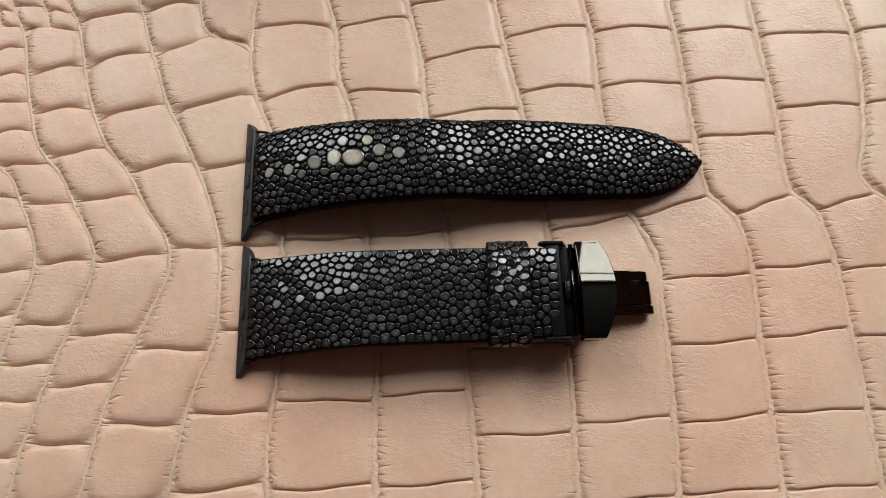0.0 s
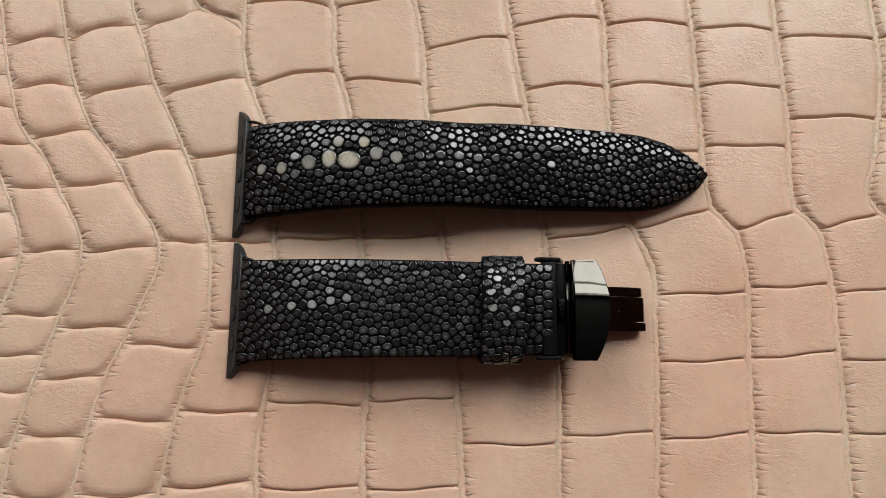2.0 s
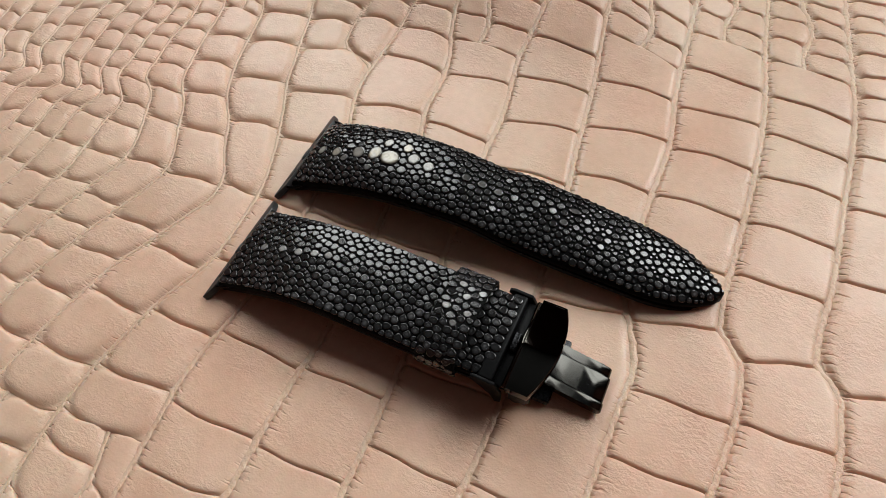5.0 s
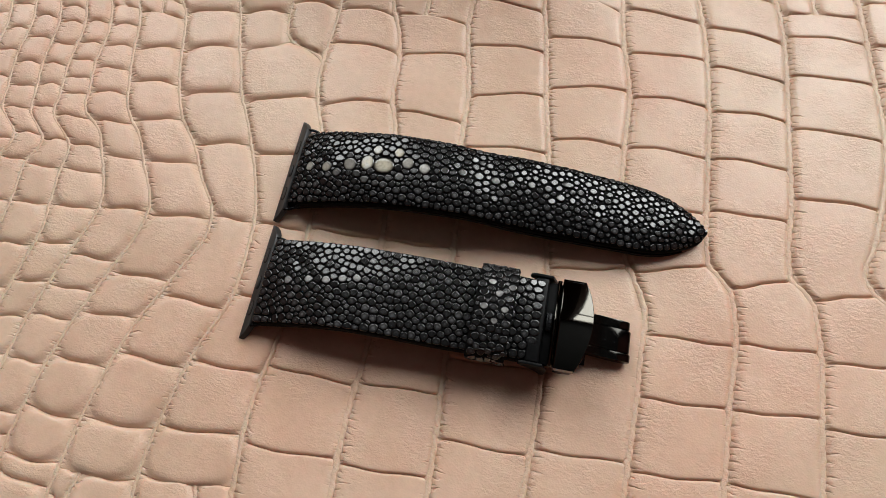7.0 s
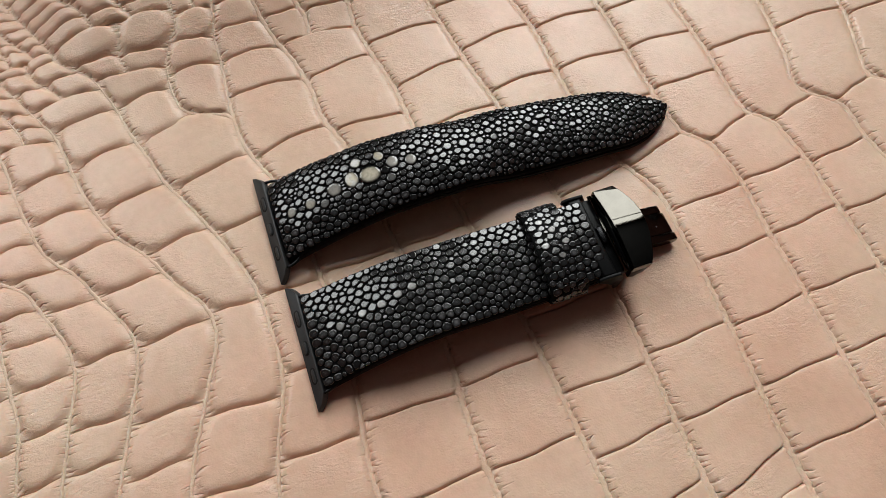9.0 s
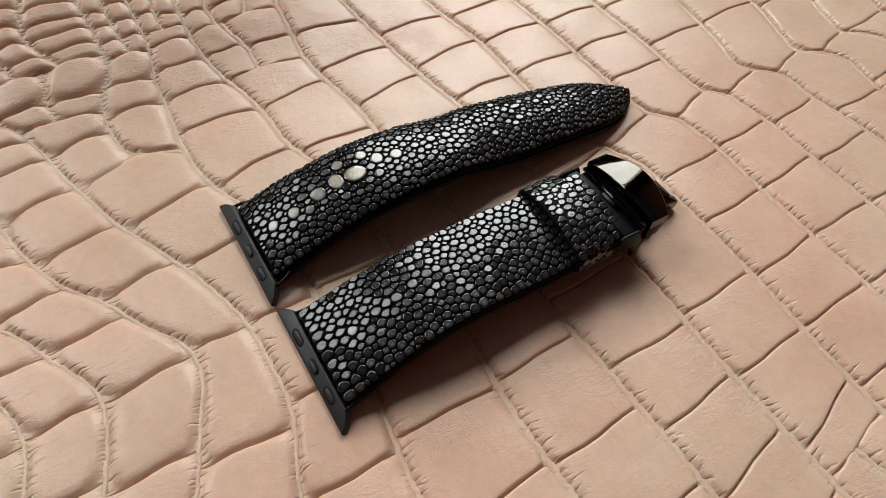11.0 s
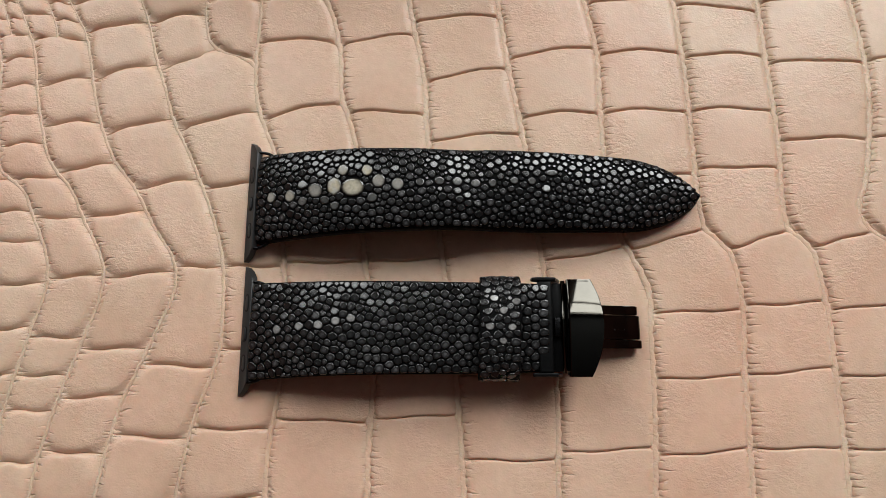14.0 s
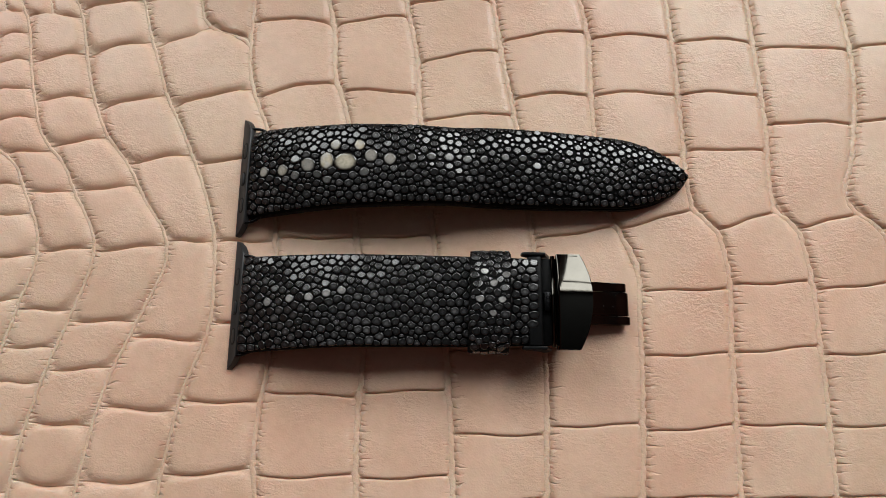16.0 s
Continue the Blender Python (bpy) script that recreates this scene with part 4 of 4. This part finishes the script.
    th, reach = outlines(beads, 0.12, 1.4)
    # the first six are pale beads, their grey lightened further for window glints
    lay_beads(loop, beads, th, reach, surf, {0, 1, 2, 3, 4, 5}, 300, 6, 0.8, grey=PALE)


def clasp(root):
    """Folding clasp in black polished steel: hinge frame, curved cover, lower blade, three-fingered tongue."""
    frame = part("clasp_frame", block(0.0766, 0.0801, -0.0287, -0.0063, 0.0088, 0.0121, BLACKED, "clasp_frame", 0.0005, 3), root, "black steel clasp frame")
    part("channel_floor", block(0.0801, 0.0842, -0.0284, -0.0066, 0.0085, 0.0102, BLACKED, "channel_floor", 0.0003), frame)
    for y0, y1 in ((-0.0063, -0.0054), (-0.0296, -0.0287)):
        part("side_rail", prism([(a * MM, b * MM) for a, b in ((75.0, 10.8), (75.2, 12.0), (76.4, 12.5), (81.0, 12.1), (82.6, 8.0), (82.4, 3.0), (81.0, 2.4), (80.2, 6.0), (78.0, 8.6))], -y1, -y0, BLACKED, "side_rail", 0.25 * MM,
                                (Vector((1, 0, 0)), Vector((0, 0, 1)), Vector((0, -1, 0)))), frame)
    part("release_tab", block(0.0805, 0.0822, -0.0202, -0.0152, 0.0100, 0.0118, STEEL_SATIN, "release_tab", 0.0004, 3), frame)
    part("hinge_pin", tube([(0.0829, -0.0288, 0.0109), (0.0829, -0.0062, 0.0109)], 0.0006, STEEL, "hinge_pin", 10), frame)
    # cover: a gently bowed plate, its outer rim rounded in plan
    ys = np.linspace(-29.7, -6.1, 33)
    verts, faces, prof = [], [], 11
    for y in ys:
        q = abs(y + 17.2) / 11.5
        z = 15.7 - 1.86 * (q * q + 0.04) ** 0.8 - 0.09 * q**9 - 0.072 * (y + 17.2)
        x1 = 92.0 - 2.7 * q**2
        x0 = 83.55
        for x, dz in ((x0 + 0.1, -2.6), (x0, -0.3), (x0 + 0.07, -0.1), (x0 + 0.22, -0.01), (x0 + 0.36, 0.0), ((x0 + x1) / 2, 0.01), (x1 - 0.36, 0.0), (x1 - 0.22, -0.01), (x1 - 0.08, -0.1), (x1, -0.35), (x1 - 0.1, -2.6)):
            verts.append((x * MM, y * MM, (z + dz - 0.008 * (x - x0)) * MM))
    n = len(ys)
    faces = [(i * prof + k, (i + 1) * prof + k, (i + 1) * prof + k + 1, i * prof + k + 1) for i in range(n - 1) for k in range(prof - 1)]
    faces += [(i * prof + prof - 1, (i + 1) * prof + prof - 1, (i + 1) * prof, i * prof) for i in range(n - 1)]
    faces += [tuple(range(prof)), tuple(range((n - 1) * prof, n * prof))[::-1]]
    me = mesh_of("clasp_cover", verts, faces, STEEL)
    bm = bmesh.new()
    bm.from_mesh(me)
    bmesh.ops.recalc_face_normals(bm, faces=bm.faces)
    bm.to_mesh(me)
    bm.free()
    me.set_sharp_from_angle(angle=radians(24))
    cover = part("clasp_cover", me, root, "curved polished black steel cover")
    for y0, y1 in ((-29.2, -27.8), (-7.8, -6.4)):
        side = [(84.2, 13.2), (88.8, 13.2), (89.2, 9.4), (88.2, 6.6), (87.0, 7.4), (86.0, 5.6), (84.8, 7.0), (84.2, 6.6)]
        part("cover_cheek", prism([(a * MM, b * MM) for a, b in side], -y1 * MM, -y0 * MM, BLACKED, "cover_cheek", 0.2 * MM, (Vector((1, 0, 0)), Vector((0, 0, 1)), Vector((0, -1, 0)))), cover)
    part("lower_blade", block(0.0775, 0.0925, -0.0255, -0.0088, 0.0012, 0.0034, STEEL_SATIN, "lower_blade", 0.0006), root)
    part("hinge_block", block(0.0842, 0.0885, -0.0262, -0.0082, 0.0030, 0.0112, BLACKED, "hinge_block", 0.0008), root)
    for x, y in ((96.7, -17.8), (99.2, -17.9)):
        part("rivet", prism([(0.17 * MM * math.cos(a * math.pi / 5), 0.17 * MM * math.sin(a * math.pi / 5)) for a in range(10)], -0.2 * MM, 0.06 * MM, STEEL_SATIN, "rivet", 0.03 * MM, None, (x * MM, y * MM, (4.75 - 0.18 * (x - 97)) * MM)), root)
    for y0, y1, x1 in ((-13.9, -11.65, 103.2), (-20.15, -14.1, 103.6), (-22.45, -20.35, 103.9)):
        top = [(88.5, 7.2), (91, 6.4), (94, 5.5), (97, 4.75), (100, 4.2), (x1 - 0.6, 3.6), (x1 - 0.1, 3.0), (x1, 2.0)]
        low = [(x1 - 0.4, 0.9), (x1 - 1.4, 0.75), (99, 1.6), (95, 2.9), (91, 4.2), (88.5, 5.2)]
        part("tongue", prism([(a * MM, b * MM) for a, b in top + low], -y1 * MM, -y0 * MM, TONGUE, "tongue", 0.3 * MM, (Vector((1, 0, 0)), Vector((0, 0, 1)), Vector((0, -1, 0))), seg=3), root)


def short_strap():
    root = tagged(new("watch_strap"), "black stingray watch strap with keeper loop and black steel folding clasp", "watch strap", "pair of watch strap halves")
    zc = spline(((3, 5.4), (6, 6.6), (11, 8.4), (17, 10.4), (24, 12.2), (31, 13.2), (40, 13.45), (50, 13.3), (60, 13.1), (70, 12.9), (79, 12.5)))
    roll = spline(((0, 0.0), (38, 0.0), (47, 0.05), (79, 0.05)))
    yc = spline(((3, -17.9), (30, -17.6), (60, -17.75), (80, -17.7)))
    half = spline(((3, 12.6), (8, 12.35), (20, 11.9), (35, 11.55), (57, 11.2), (79, 10.75)))
    thick = spline(((3, 3.5), (30, 3.2), (79, 2.6)))
    xs = list(np.linspace(3.6, 79.0, 46))
    part("strap_leather", strap_body(xs, zc, yc, half, 1.15, thick, 0.15, SKIN, "strap_leather", power=2.0, roll=roll), root)
    part("lining", strap_body(xs, zc, yc, lambda x: half(x) * 0.985, 1.15, lambda x: 0.7, 0.0, LINING, "lining", lift=-3.3, power=2.0, roll=roll), root, "black leather lining")
    surf, _ = strap_surface(zc, yc, half, 1.15, 2.0, roll)
    ok = lambda x, y, r: 4.0 + r < x < 78.9 - 0.6 * r and abs(y - float(yc(x))) < float(half(x)) - 0.7 * r - 0.1
    pale = [(11.4, -17.9, 1.15), (17.3, -17.2, 1.15)]
    grey = [(22.4, -17.0, 1.15), (26.9, -16.2, 1.1), (30.7, -15.5, 1.1), (14.4, -17.8, 1.0), (38.0, -20.0, 1.1), (52, -18.5, 1.1), (58.5, -20.5, 1.1)]
    beads = pack((ok, (3, 80, -31, -4)), pale + grey, ((0.94, 1.06), (0.8, 0.92), (0.6, 0.7), (0.4, 0.5)), (16000, 14000, 9000, 3000), -0.06, 8)
    beads = relax(beads, len(pale + grey), (3.8, 78.8, -31, -4), lambda x, y: np.abs(y - yc(x)) < half(x) - 0.3, 5)
    n = len(pale) + 3
    order = list(range(n)) + sorted(range(n, len(beads)), key=lambda i: beads[i, 0])
    beads = beads[order]
    th, reach = outlines(beads, 0.1, 1.5)
    lay_beads(root, beads, th, reach, surf, set(range(n)), 300, 9, 1.0, yc, half, PALE)
    adapter(root, -34.5, -0.5, -0.1, 1.4)
    wire_loop(root, 2.6, -6.0, 3.3, 1)
    wire_loop(root, 2.6, -29.8, 3.3, -1)
    keeper(root)
    clasp(root)
    return root


long_strap()
short_strap()
build_hide()
